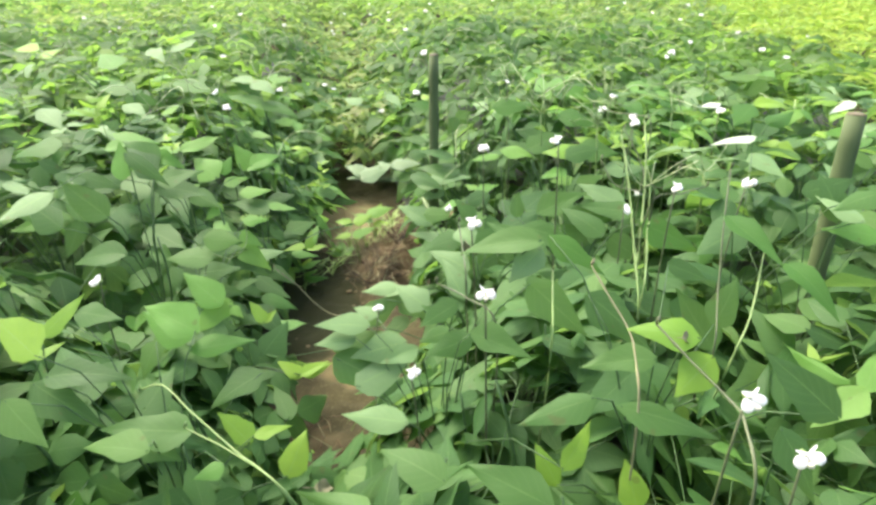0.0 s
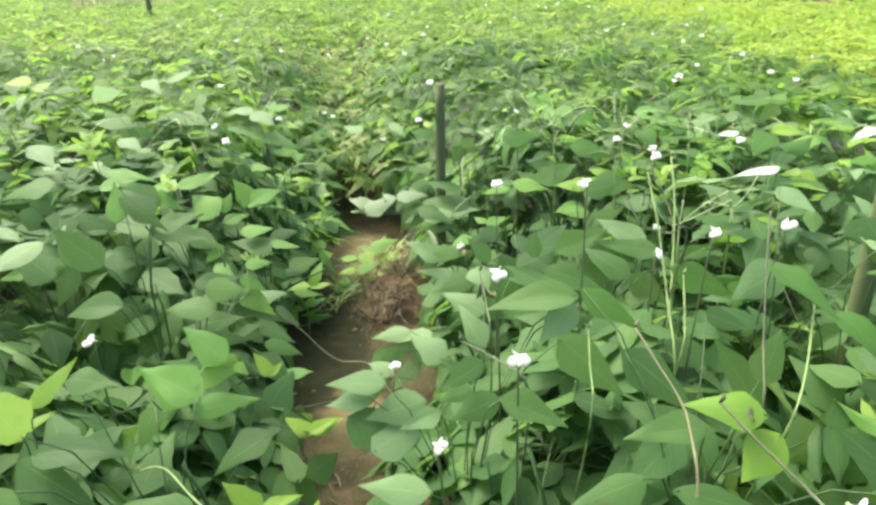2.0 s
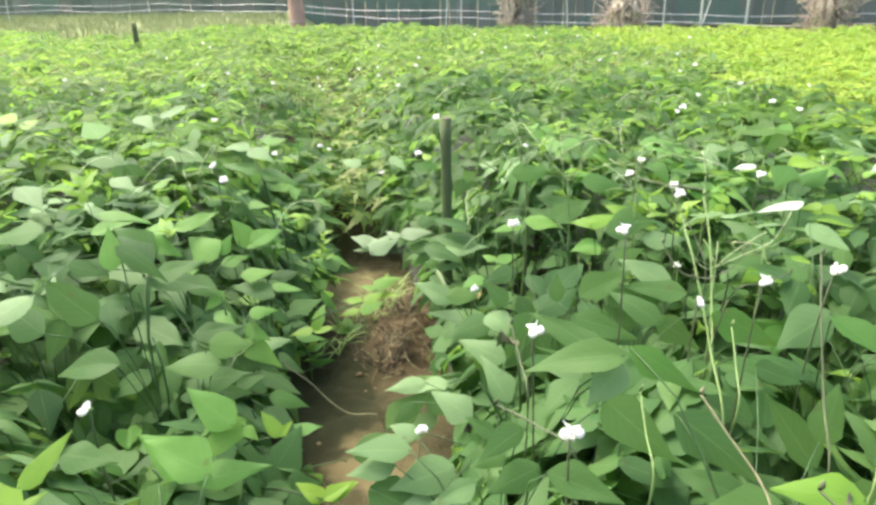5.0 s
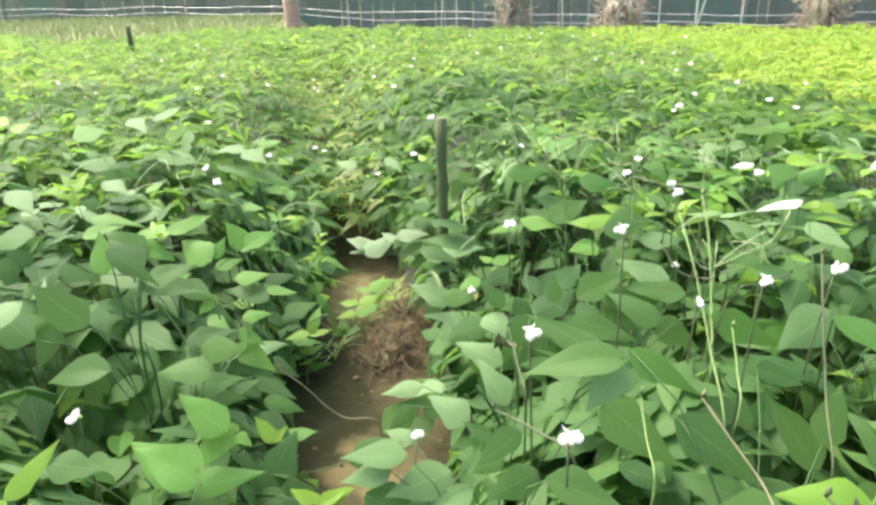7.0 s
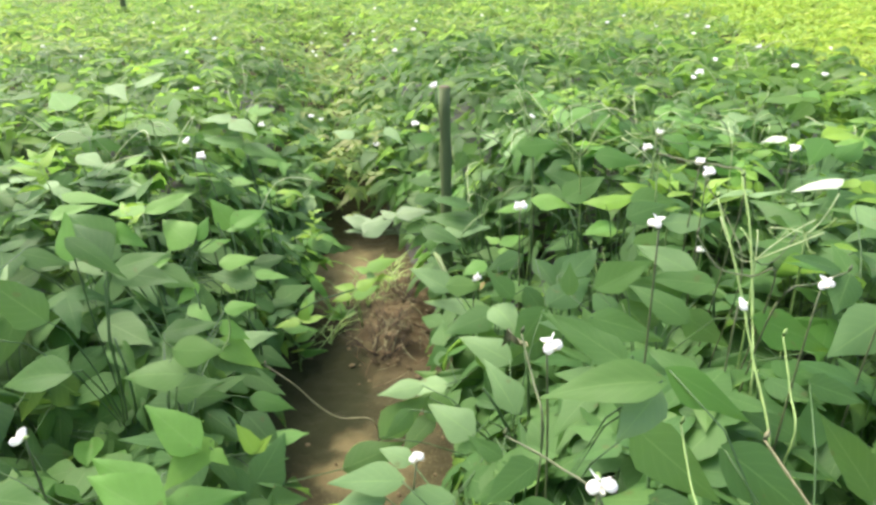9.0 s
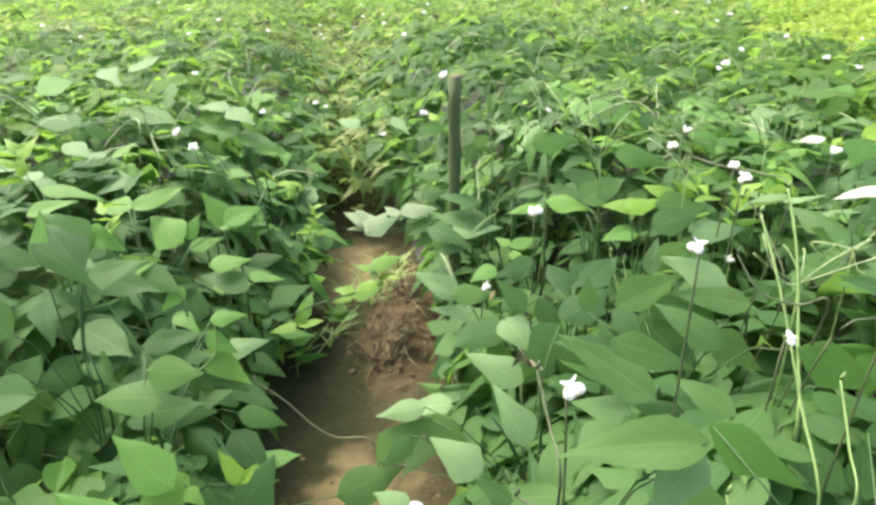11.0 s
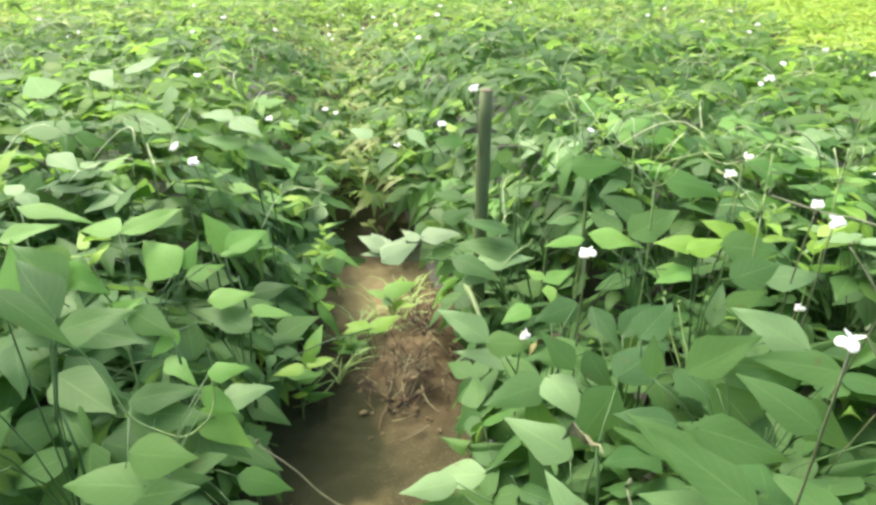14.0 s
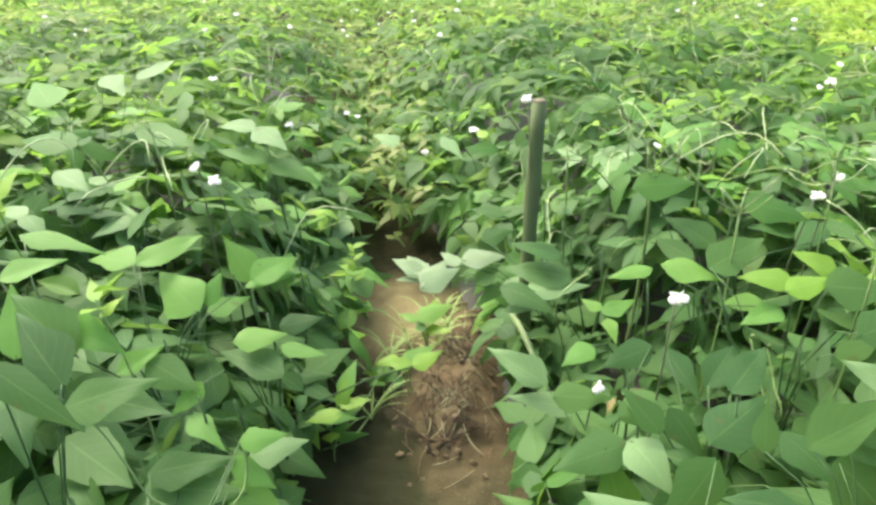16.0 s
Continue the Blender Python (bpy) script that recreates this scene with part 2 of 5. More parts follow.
def soil_material():
    k = Nodes("sandy_soil")
    p = k.place()
    wide, mid, fine = k.noise(2.6, 5, p), k.noise(16, 6, p), k.noise(160, 3, p)
    col = k.ramp(wide, [(0.38, (0.024, 0.024, 0.009)), (0.5, (0.039, 0.036, 0.015)), (0.6, (0.074, 0.066, 0.029)), (0.72, (0.140, 0.122, 0.057))])
    col = k.mix(k.math("MULTIPLY", mid, 0.75), col, (0.051, 0.042, 0.021))
    col = k.mix(k.math("MULTIPLY", k.math("GREATER_THAN", fine, 0.6), 0.3), col, (0.167, 0.140, 0.067))
    flat = k.add("VectorMath", operation="MULTIPLY_ADD")
    k.put(flat.inputs[0], k.add("TexNoise").outputs["Color"])
    k.put(flat.inputs[0].links[0].from_node.inputs["Vector"], p)
    flat.inputs[0].links[0].from_node.inputs["Scale"].default_value = 7.0
    flat.inputs[1].default_value = (0.22, 0.22, 0.0)
    k.put(flat.inputs[2], p)
    # first two ovals paint the plants' shade on damp soil, the others pale soil
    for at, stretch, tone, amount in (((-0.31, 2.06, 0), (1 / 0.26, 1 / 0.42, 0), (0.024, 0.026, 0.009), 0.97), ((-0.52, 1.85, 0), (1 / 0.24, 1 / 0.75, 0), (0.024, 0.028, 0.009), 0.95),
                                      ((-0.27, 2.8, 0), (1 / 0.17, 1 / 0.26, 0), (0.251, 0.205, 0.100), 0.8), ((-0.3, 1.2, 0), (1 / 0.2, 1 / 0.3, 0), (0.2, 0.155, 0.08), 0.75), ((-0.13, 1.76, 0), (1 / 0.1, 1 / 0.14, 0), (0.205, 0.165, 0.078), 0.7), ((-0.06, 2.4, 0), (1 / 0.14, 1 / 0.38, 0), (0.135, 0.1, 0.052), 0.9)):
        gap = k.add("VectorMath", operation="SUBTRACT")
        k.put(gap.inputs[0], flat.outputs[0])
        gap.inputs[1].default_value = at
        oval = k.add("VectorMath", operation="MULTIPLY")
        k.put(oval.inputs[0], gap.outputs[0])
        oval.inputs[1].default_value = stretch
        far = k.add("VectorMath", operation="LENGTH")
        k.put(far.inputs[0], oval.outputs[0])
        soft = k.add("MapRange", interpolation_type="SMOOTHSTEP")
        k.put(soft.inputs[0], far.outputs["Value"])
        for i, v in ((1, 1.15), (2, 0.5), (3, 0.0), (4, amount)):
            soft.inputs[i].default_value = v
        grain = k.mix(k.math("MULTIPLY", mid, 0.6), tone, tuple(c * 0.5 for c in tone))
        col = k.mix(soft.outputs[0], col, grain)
    k.bump(k.math("ADD", k.math("MULTIPLY", mid, 1.0), k.math("MULTIPLY", fine, 0.25)), 0.7, 0.012)
    return k.finish(col, 0.95, 0.2)


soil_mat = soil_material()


def plank_material():
    k = Nodes("weathered_plank")
    m = k.add("Mapping")
    m.inputs["Scale"].default_value = (1, 1, 0.06)
    k.put(m.inputs[0], k.place())
    grain, wide = k.noise(30, 5, m.outputs[0]), k.noise(0.25, 2, k.place())
    col = k.ramp(k.add("ObjectInfo").outputs["Random"], [(0.0, (0.17, 0.2, 0.15)), (0.35, (0.24, 0.26, 0.2)), (0.6, (0.3, 0.27, 0.21)), (0.8, (0.2, 0.235, 0.175)), (1.0, (0.38, 0.38, 0.3))])
    col = k.mix(k.math("MULTIPLY", k.math("GREATER_THAN", wide, 0.54), 0.6), col, (0.17, 0.29, 0.2))
    col = k.mix(k.math("MULTIPLY", grain, 0.6), col, (0.13, 0.14, 0.1))
    k.bump(grain, 0.5, 0.004)
    return k.finish(col, 0.85, 0.2)


plank_mat = plank_material()


def grass_material():
    k = Nodes("pale_grass_lot")
    p = k.place()
    col = k.ramp(k.noise(0.5, 5, p), [(0.3, (0.14, 0.17, 0.065)), (0.5, (0.21, 0.235, 0.1)), (0.72, (0.29, 0.29, 0.15))])
    col = k.mix(k.math("MULTIPLY", k.noise(9, 5, p), 0.5), col, (0.17, 0.23, 0.085))
    k.bump(k.noise(40, 3, p), 0.8, 0.03)
    return k.finish(col, 0.95, 0.2)


grass_mat = grass_material()


# ---- mesh helpers ----
def mesh_of(name, verts, faces, mat, uvs=None, smooth=True):
    me = bpy.data.meshes.new(name)
    me.from_pydata(verts, [], faces)
    if uvs is not None:
        layer = me.uv_layers.new(name="UVMap")
        loops = np.empty(len(me.loops), dtype=np.int32)
        me.loops.foreach_get("vertex_index", loops)
        layer.data.foreach_set("uv", np.asarray(uvs, dtype=np.float32)[loops].ravel())
    me.materials.append(mat)
    if smooth:
        me.polygons.foreach_set("use_smooth", [True] * len(me.polygons))
    return me


def under(name, me, parent, m=None, label=""):
    """A mesh as a part of a thing or of a part; m is its pose in the parent's space."""
    ob = new(name, me)
    ob.parent = parent
    if m is not None:
        ob.matrix_basis = m
    if label:
        ob["label"] = label
    return ob


def tube(points, radii, sides=6):
    """A bent, tapered rod through points: verts and faces, closed at its ends."""
    verts, faces = [], []
    pts = [Vector(p) for p in points]
    n = len(pts)
    if not hasattr(radii, "__len__"):
        radii = [radii] * n
    for i, p in enumerate(pts):
        along = (pts[min(i + 1, n - 1)] - pts[max(i - 1, 0)]).normalized()
        a = along.orthogonal().normalized() if abs(along.z) > 0.95 else along.cross(Vector((0, 0, 1))).normalized()
        b = along.cross(a)
        for j in range(sides):
            w = 2 * math.pi * j / sides
            verts.append(p + radii[i] * (math.cos(w) * a + math.sin(w) * b))
    for i in range(n - 1):
        for j in range(sides):
            k = (j + 1) % sides
            faces.append((i * sides + j, i * sides + k, (i + 1) * sides + k, (i + 1) * sides + j))
    faces.append(tuple(range(sides))[::-1])
    faces.append(tuple((n - 1) * sides + j for j in range(sides)))
    return verts, faces


def joined(pieces):
    verts, faces = [], []
    for v, f in pieces:
        o = len(verts)
        verts += list(v)
        faces += [tuple(i + o for i in g) for g in f]
    return verts, faces


def arc(a, b, sag, steps=6, side=None):
    """Points from a to b, bowed by sag along side (up by default)."""
    a, b = Vector(a), Vector(b)
    s = Vector(side) if side else Vector((0, 0, 1))
    return [a.lerp(b, i / steps) + s * sag * 4 * (i / steps) * (1 - i / steps) for i in range(steps + 1)]


rng = random.Random(7)


def leaflet(nu, nv, width, fold, curl, ripple, skew, rng):
    """One bean leaflet of length 1 along x: broad near its base, drawn out to a tip, folded at the midrib and curled."""
    verts, uvs, faces = [], [], []
    ph = rng.uniform(0, 6)
    lobe = rng.uniform(0.02, 0.11)
    for i in range(nu + 1):
        u = i / nu
        v = max(0.0, (u - 0.27) / 0.73)
        half = width * ((u / 0.27) ** 0.62 if u < 0.27 else (1 - v) ** 1.05 * (1 + 0.42 * v))
        half = max(half * (1 + lobe * math.sin(11 * u + 2 * ph)), 0.012)
        for j in range(-nv, nv + 1):
            v = j / nv
            h = half * (1 + skew * (1 if v > 0 else -1))
            y = v * h
            x = u - 0.05 * abs(v) * (1 if u < 0.2 else 0.4)
            z = fold * abs(y) - curl * (u - 0.25) ** 2 - 0.25 * abs(v) ** 2 * half * 0.35
            z += ripple * math.sin(9 * u + ph + (1.5 if v > 0 else 0)) * abs(v)
            verts.append((x, y, z))
            uvs.append((u, v))
    row = 2 * nv + 1
    for i in range(nu):
        for j in range(row - 1):
            a = i * row + j
            faces.append((a, a + row, a + row + 1, a + 1))
    return verts, faces, uvs


def leaf_kinds(count, nu, nv, rng):
    return [leaflet(nu, nv, rng.uniform(0.25, 0.35), rng.uniform(-0.05, 0.24), rng.uniform(0.0, 0.4), rng.uniform(0.006, 0.03),
                    rng.choice((0, 0, 0.18, -0.18)) + rng.uniform(-0.04, 0.04), rng) for _ in range(count)]


def narrow_kinds(count, nu, nv, rng):
    return [leaflet(nu, nv, rng.uniform(0.15, 0.25), rng.uniform(-0.2, 0.7), rng.uniform(-0.3, 0.7), rng.uniform(0.01, 0.06), rng.uniform(-0.2, 0.2), rng) for _ in range(count)]


def furled_kinds(count, nu, nv, rng):
    """Leaflets folded together along the midrib, or rolled back at the tip."""
    return [leaflet(nu, nv, rng.uniform(0.14, 0.26), rng.uniform(0.6, 1.3) * rng.choice((1, 1, -0.8)), rng.uniform(-0.5, 0.8), rng.uniform(0.02, 0.06), rng.uniform(-0.1, 0.1), rng) for _ in range(count)]


def facing(place, along, normal, size):
    """The pose of a leaflet at place, running along, its upper face to normal."""
    x = Vector(along).normalized()
    z = Vector(normal)
    z = (z - x * z.dot(x))
    if z.length < 1e-4:
        z = x.orthogonal()
    z.normalize()
    y = z.cross(x)
    m = Matrix((x, y, z)).transposed().to_4x4()
    return Matrix.Translation(place) @ m @ Matrix.Scale(size, 4)


flat_count = 14
fine_leaves = leaf_kinds(flat_count, 8, 3, rng) + furled_kinds(5, 8, 3, rng)
coarse_leaves = leaf_kinds(7, 5, 1, rng) + narrow_kinds(4, 5, 1, rng) + furled_kinds(3, 5, 1, rng)
small_leaves = narrow_kinds(7, 3, 1, rng) + furled_kinds(3, 3, 1, rng)
leaf_meshes = [mesh_of("bean_leaflet", *k[:2], leaf_mat, k[2]) for k in fine_leaves]
young_meshes = [mesh_of("young_leaflet", *k[:2], young_mat, k[2]) for k in fine_leaves]
kind_meshes = {"m": leaf_meshes, "y": young_meshes}
for letter, mat in (("l", light_mat), ("p", pale_mat), ("d", deep_mat), ("w", wan_mat), ("s", shade_mat), ("n", gap_shade_mat), ("b", dusty_mat)):
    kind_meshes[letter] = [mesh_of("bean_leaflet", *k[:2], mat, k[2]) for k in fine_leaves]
kind_half = [max(abs(v[1]) for v in k[0]) for k in fine_leaves]


# ---- lie of the land ----
def smooth(a, b, x):
    t = min(1, max(0, (x - a) / (b - a)))
    return t * t * (3 - 2 * t)


def furrow_x(y):
    """The middle of the bare furrow between the two beds."""
    return -0.25 - 0.165 * max(0, y - 2.0) + 0.07 * smooth(1.85, 2.4, y) + 0.012 * math.sin(y * 1.7)


def bare(y):
    """Half the width of the furrow that no leaf covers."""
    return 0.15 * smooth(1.0, 1.55, y) if y < 2.55 else max(0.03, 0.16 - 0.075 * (y - 2.55)) * smooth(8, 6, y)


def soil_height(x, y):
    d = abs(x - furrow_x(y))
    bed = 0.13 * smooth(0.2, 0.34, d)
    return bed + 0.018 * noise.noise((x * 3, y * 3, 0)) + 0.012 * noise.noise((x * 11, y * 11, 3))


def heap(x, y):
    """The soil with the low heap of dug earth and the crumbs on it."""
    dug = 0.055 * math.exp(-((x + 0.19 - 0.12 * (y - 2.05)) / 0.085) ** 2) * smooth(1.98, 2.14, y) * smooth(2.75, 2.5, y) * (1 + 0.7 * noise.noise((x * 14, y * 14, 2)))
    crumb = 0.008 * noise.noise((x * 30, y * 30, 6)) + 0.006 * noise.noise((x * 60, y * 60, 8)) if abs(x + 0.25) < 0.4 and 0.9 < y < 3.2 else 0
    return soil_height(x, y) + dug + crumb


HOLLOWS = ((-0.73, 1.36, 0.17, 0.3), (0.57, 0.8, 0.15, 0.26), (0.82, 1.22, 0.12, 0.1), (-0.6, 0.7, 0.16, 0.28), (-0.64, 1.18, 0.09, 0.2), (0.28, 1.6, 0.11, 0.2))


def canopy(x, y):
    """Height of the leaves' upper limit."""
    d = abs(x - furrow_x(y)) - bare(y)
    edge = max(smooth(-0.05, 0.34 + 0.24 * smooth(1.9, 2.9, y), d), smooth(5.5, 9, y))
    top = 0.6 + 0.05 * noise.noise((x * 1.7, y * 1.7, 5)) + 0.045 * noise.noise((x * 4.5, y * 4.5, 9))
    low = 0.24 if y < 2.6 else min(0.36, 0.24 + 0.2 * (y - 2.6))
    for hx, hy, hr, hd in HOLLOWS:
        top -= hd * math.exp(-((x - hx) ** 2 + (y - hy) ** 2) / hr ** 2)
    return low + (max(top, low + 0.02) - low) * edge


def canopy_normal(x, y):
    e = 0.06
    return Vector(((canopy(x - e, y) - canopy(x + e, y)) / (2 * e), (canopy(x, y - e) - canopy(x, y + e)) / (2 * e), 1.0)).normalized()


def trifoliate(p, rng, size, lean=0.43):
    """Three leaflets on one stalk's end: (pose, is young) each."""
    n = canopy_normal(p.x, p.y) + Vector((rng.gauss(0, lean), rng.gauss(-0.08, lean), 0.25))
    n.normalize()
    w = rng.uniform(0, 2 * math.pi)
    d = Vector((math.cos(w), math.sin(w), 0)) + 0.5 * Vector((n.x, n.y, 0))
    d = (d - n * d.dot(n)).normalized()
    s = n.cross(d)
    droop = rng.uniform(0.05, 0.4)
    out = []
    for way, shift, k in ((d, 0.22, 1.0), (0.25 * d + s, 0.0, 0.9), (0.25 * d - s, 0.0, 0.9)):
        along = way.normalized() - n * droop * rng.uniform(0.4, 1.4)
        up = n + way.normalized() * droop * 0.5 + Vector((rng.gauss(0, 0.15), rng.gauss(0, 0.15), 0))
        out.append(facing(p + d * shift * size, along, up, size * k * rng.uniform(0.85, 1.12)))
    return out


def mass(name, spots, kinds, mat, rng, size):
    """Many leaflets joined into one mesh."""
    vs, fs, us, o = [], [], [], 0
    base = [(np.array(v), np.array(f), np.array(u)) for v, f, u in kinds]
    for p in spots:
        for m in trifoliate(p, rng, size * rng.uniform(0.6, 1.35), rng.choice((0.1, 0.18, 0.36))):
            v, f, u = rng.choice(base)
            a = np.array(m)
            vs.append(v @ a[:3, :3].T + a[:3, 3])
            fs.append(f + o)
            us.append(u)
            o += len(v)
    return mesh_of(name, np.concatenate(vs).tolist(), np.concatenate(fs).tolist(), mat, np.concatenate(us))


# ---- ground ----
def ground():
    xs = sorted(set([round(-2.4 + 0.08 * i, 3) for i in range(61)] + [round(-0.62 + 0.012 * i, 3) for i in range(64)] + [-400, -120, -40, -15, -8, -5, -3.5, 3.5, 5, 8, 15, 40, 120, 400]))
    ys = sorted(set([round(-0.4 + 0.08 * i, 3) for i in range(68)] + [round(0.95 + 0.015 * i, 3) for i in range(145)] + [-400, -120, -40, -15, -6, -3, -1.5, 6, 7, 8, 10, 12, 15, 20, 40, 120, 400]))
    verts = [(x, y, heap(x, y) if abs(x) < 9 and -4 < y < 13 else 0.1) for y in ys for x in xs]
    w = len(xs)
    faces = [(j * w + i, j * w + i + 1, (j + 1) * w + i + 1, (j + 1) * w + i) for j in range(len(ys) - 1) for i in range(w - 1)]
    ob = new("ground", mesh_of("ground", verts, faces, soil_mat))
    tagged(ob, "bare sandy brown soil with a furrow between planted beds", "ground", kind="structure")


ground()


def film(x0, x1, y0, y1):
    """Black mulch film laid over a bed, wrinkled and tucked in at its edges."""
    nx, ny = int((x1 - x0) / (0.015 if x0 < 0 < x1 + 0.6 else 0.05)), int((y1 - y0) / 0.07)
    verts = []
    for j in range(ny + 1):
        for i in range(nx + 1):
            x, y = x0 + (x1 - x0) * i / nx, y0 + (y1 - y0) * j / ny
            if i in (0, nx):
                x += 0.02 * noise.noise((y * 4, x, 0))
            fold = 0.008 * abs(noise.noise((x * 9, y * 2.5, 4))) + 0.006 * abs(noise.noise((x * 25, y * 6, 7))) + 0.007 * abs(noise.noise((x * 48, y * 3, 2)))
            x -= 0.165 * max(0, y - 2.0)
            verts.append((x, y, soil_height(x, y) + 0.006 + (fold if 0 < i < nx else -0.008)))
    w = nx + 1
    faces = [(j * w + i, j * w + i + 1, (j + 1) * w + i + 1, (j + 1) * w + i) for j in range(ny) for i in range(nx)]
    tagged(new("mulch_film", mesh_of("mulch_film", verts, faces, plastic_mat)), "wrinkled black plastic mulch film over a planted bed", "mulch film", "mulch films", "structure")


for x0, x1 in ((-5.0, -3.9), (-3.4, -2.3), (-1.75, -0.56), (-0.015, 1.2), (1.6, 2.8), (3.3, 4.5)):
    film(x0, x1, -2.6, 6.0)

# ---- the far field ----
def far_spots(rng, x0, x1, y0, y1, per, keep):
    out = []
    for _ in range(int((x1 - x0) * (y1 - y0) * per)):
        x, y = rng.uniform(x0, x1), rng.uniform(y0, y1)
        if keep(x, y):
            out.append(Vector((x, y, canopy(x, y) - (abs(rng.gauss(0, 0.06)) if rng.random() < 0.65 else rng.uniform(0.05, 0.3)))))
    return out


def in_near(x, y):
    return abs(x) < min(1.75, 0.7 * y + 0.4) and 0.35 < y < 2.7


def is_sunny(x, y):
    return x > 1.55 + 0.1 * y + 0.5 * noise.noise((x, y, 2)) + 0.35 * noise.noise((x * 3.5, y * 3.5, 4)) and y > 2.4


def field_end(x):
    """How far the crop reaches: to the fence, and less far beside the grass lot."""
    return 12.3 - 0.47 * x - (4.0 * smooth(-3.9, -4.5, x) if x > -6.2 else 2.5)


r = random.Random(3)
spots = far_spots(r, -6.5, 5, -2.6, 5.0, 250, lambda x, y: (y > 0.8 * abs(x) - 0.6 and y > 0.3 or r.random() < 0.45) and not in_near(x, y) and not is_sunny(x, y) and abs(x - furrow_x(y)) > bare(y))
tagged(new("bean_foliage", mass("bean_foliage", spots, coarse_leaves, mass_mat, r, 0.108)), "dense green bean foliage of overlapping three-part leaves", "foliage", kind="stuff")
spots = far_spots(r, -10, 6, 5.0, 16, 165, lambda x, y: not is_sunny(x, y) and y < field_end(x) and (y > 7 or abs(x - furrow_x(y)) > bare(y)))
tagged(new("bean_foliage", mass("bean_foliage", spots, small_leaves, far_sunlit_mat, r, 0.105)), "distant green bean foliage closing into one canopy", "foliage", kind="stuff")
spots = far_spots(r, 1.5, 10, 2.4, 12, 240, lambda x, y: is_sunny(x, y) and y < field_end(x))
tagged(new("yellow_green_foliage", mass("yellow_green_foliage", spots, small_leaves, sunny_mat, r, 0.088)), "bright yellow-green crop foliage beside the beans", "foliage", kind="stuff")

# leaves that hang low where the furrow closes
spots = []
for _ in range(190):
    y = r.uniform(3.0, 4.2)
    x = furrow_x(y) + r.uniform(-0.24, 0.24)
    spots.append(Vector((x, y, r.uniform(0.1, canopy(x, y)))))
# the lighter far colour brightens the leaves in this dark part of the furrow
tagged(new("low_foliage", mass("low_foliage", spots, coarse_leaves, far_sunlit_mat, r, 0.085)), "low green bean leaves closing over the furrow", "foliage", kind="stuff")

# shaded leaves at the bottom of the hollows and where the plants meet over the furrow
spots = []
for _ in range(90):
    y = r.uniform(0.6, 1.08)
    x = furrow_x(y) + r.uniform(-0.16, 0.16)
    spots.append(Vector((x, y, r.uniform(0.07, 0.2))))
for hx, hy, hr, hd in HOLLOWS:
    for _ in range(70):
        x, y = hx + r.gauss(0, 0.15), hy + r.gauss(0, 0.15)
        if abs(x - furrow_x(y)) > bare(y) + 0.15:
            spots.append(Vector((x, y, min(r.uniform(0.2, 0.36), canopy(x, y) - 0.08))))
# low_mat carries their shade in its darker green
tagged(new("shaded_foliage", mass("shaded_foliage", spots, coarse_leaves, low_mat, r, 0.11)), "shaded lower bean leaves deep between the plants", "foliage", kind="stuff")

# yellowing low leaves in the closed part of the furrow
spots = []
for _ in range(210):
    y = r.uniform(3.0, 7.5)
    x = furrow_x(y) + r.gauss(0, 0.08)
    spots.append(Vector((x, y, canopy(x, y) - abs(r.gauss(0, 0.06)))))
tagged(new("yellowing_foliage", mass("yellowing_foliage", spots, coarse_leaves, yellow_mat, r, 0.07)), "yellowing bean leaves along the overgrown furrow", "foliage", kind="stuff")

# ---- bean plants ----
def flower_meshes():
    out = {}
    def petal(w, h, cup, notch):
        verts, faces, uvs = [], [], []
        nu, nv = 6, 4
        for i in range(nu + 1):
            u = i / nu
            half = w * math.sin(math.pi * min(1, 0.12 + 0.75 * u)) ** 0.7
            for j in range(-nv, nv + 1):
                v = j / nv
                ruffle = 0.0012 * math.sin(7 * v + 5 * u) * u
                verts.append((h * (u - notch * (1 - abs(v)) * u) - 0.15 * h * v * v * u, half * v, cup * (v * v * half + 0.35 * u * u * h) + ruffle))
                uvs.append((u, v))
        row = 2 * nv + 1
        for i in range(nu):
            for j in range(row - 1):
                a = i * row + j
                faces.append((a, a + row, a + row + 1, a + 1))
        return verts, faces
    out["standard"] = mesh_of("standard_petal", *petal(0.0125, 0.0135, 0.6, 0.06), petal_mat)
    bm = bmesh.new()
    bmesh.ops.create_icosphere(bm, subdivisions=3, radius=1.0)
    for v in bm.verts:
        x, y, z = v.co
        fat = 0.72 + 0.28 * x - 0.12 * x * x
        crease = 1 - 0.22 * math.exp(-((y + 0.1) / 0.25) ** 2) * max(0, z)
        v.co = (0.0108 * x + 0.0088, 0.0092 * y * fat, 0.0094 * z * fat * crease + 0.0012 * noise.noise(Vector((x * 2.2, y * 2.2, z * 2.2))))
    me = bpy.data.meshes.new("wing_petal")
    bm.to_mesh(me)
    bm.free()
    me.materials.append(petal_mat)
    me.polygons.foreach_set("use_smooth", [True] * len(me.polygons))
    out["wing"] = me
    out["keel"] = mesh_of("keel", *tube([(0, 0, 0), (0.008, 0, 0.001), (0.014, 0, 0.005), (0.016, 0, 0.01)], [0.0025, 0.004, 0.0035, 0.001]), keel_mat)
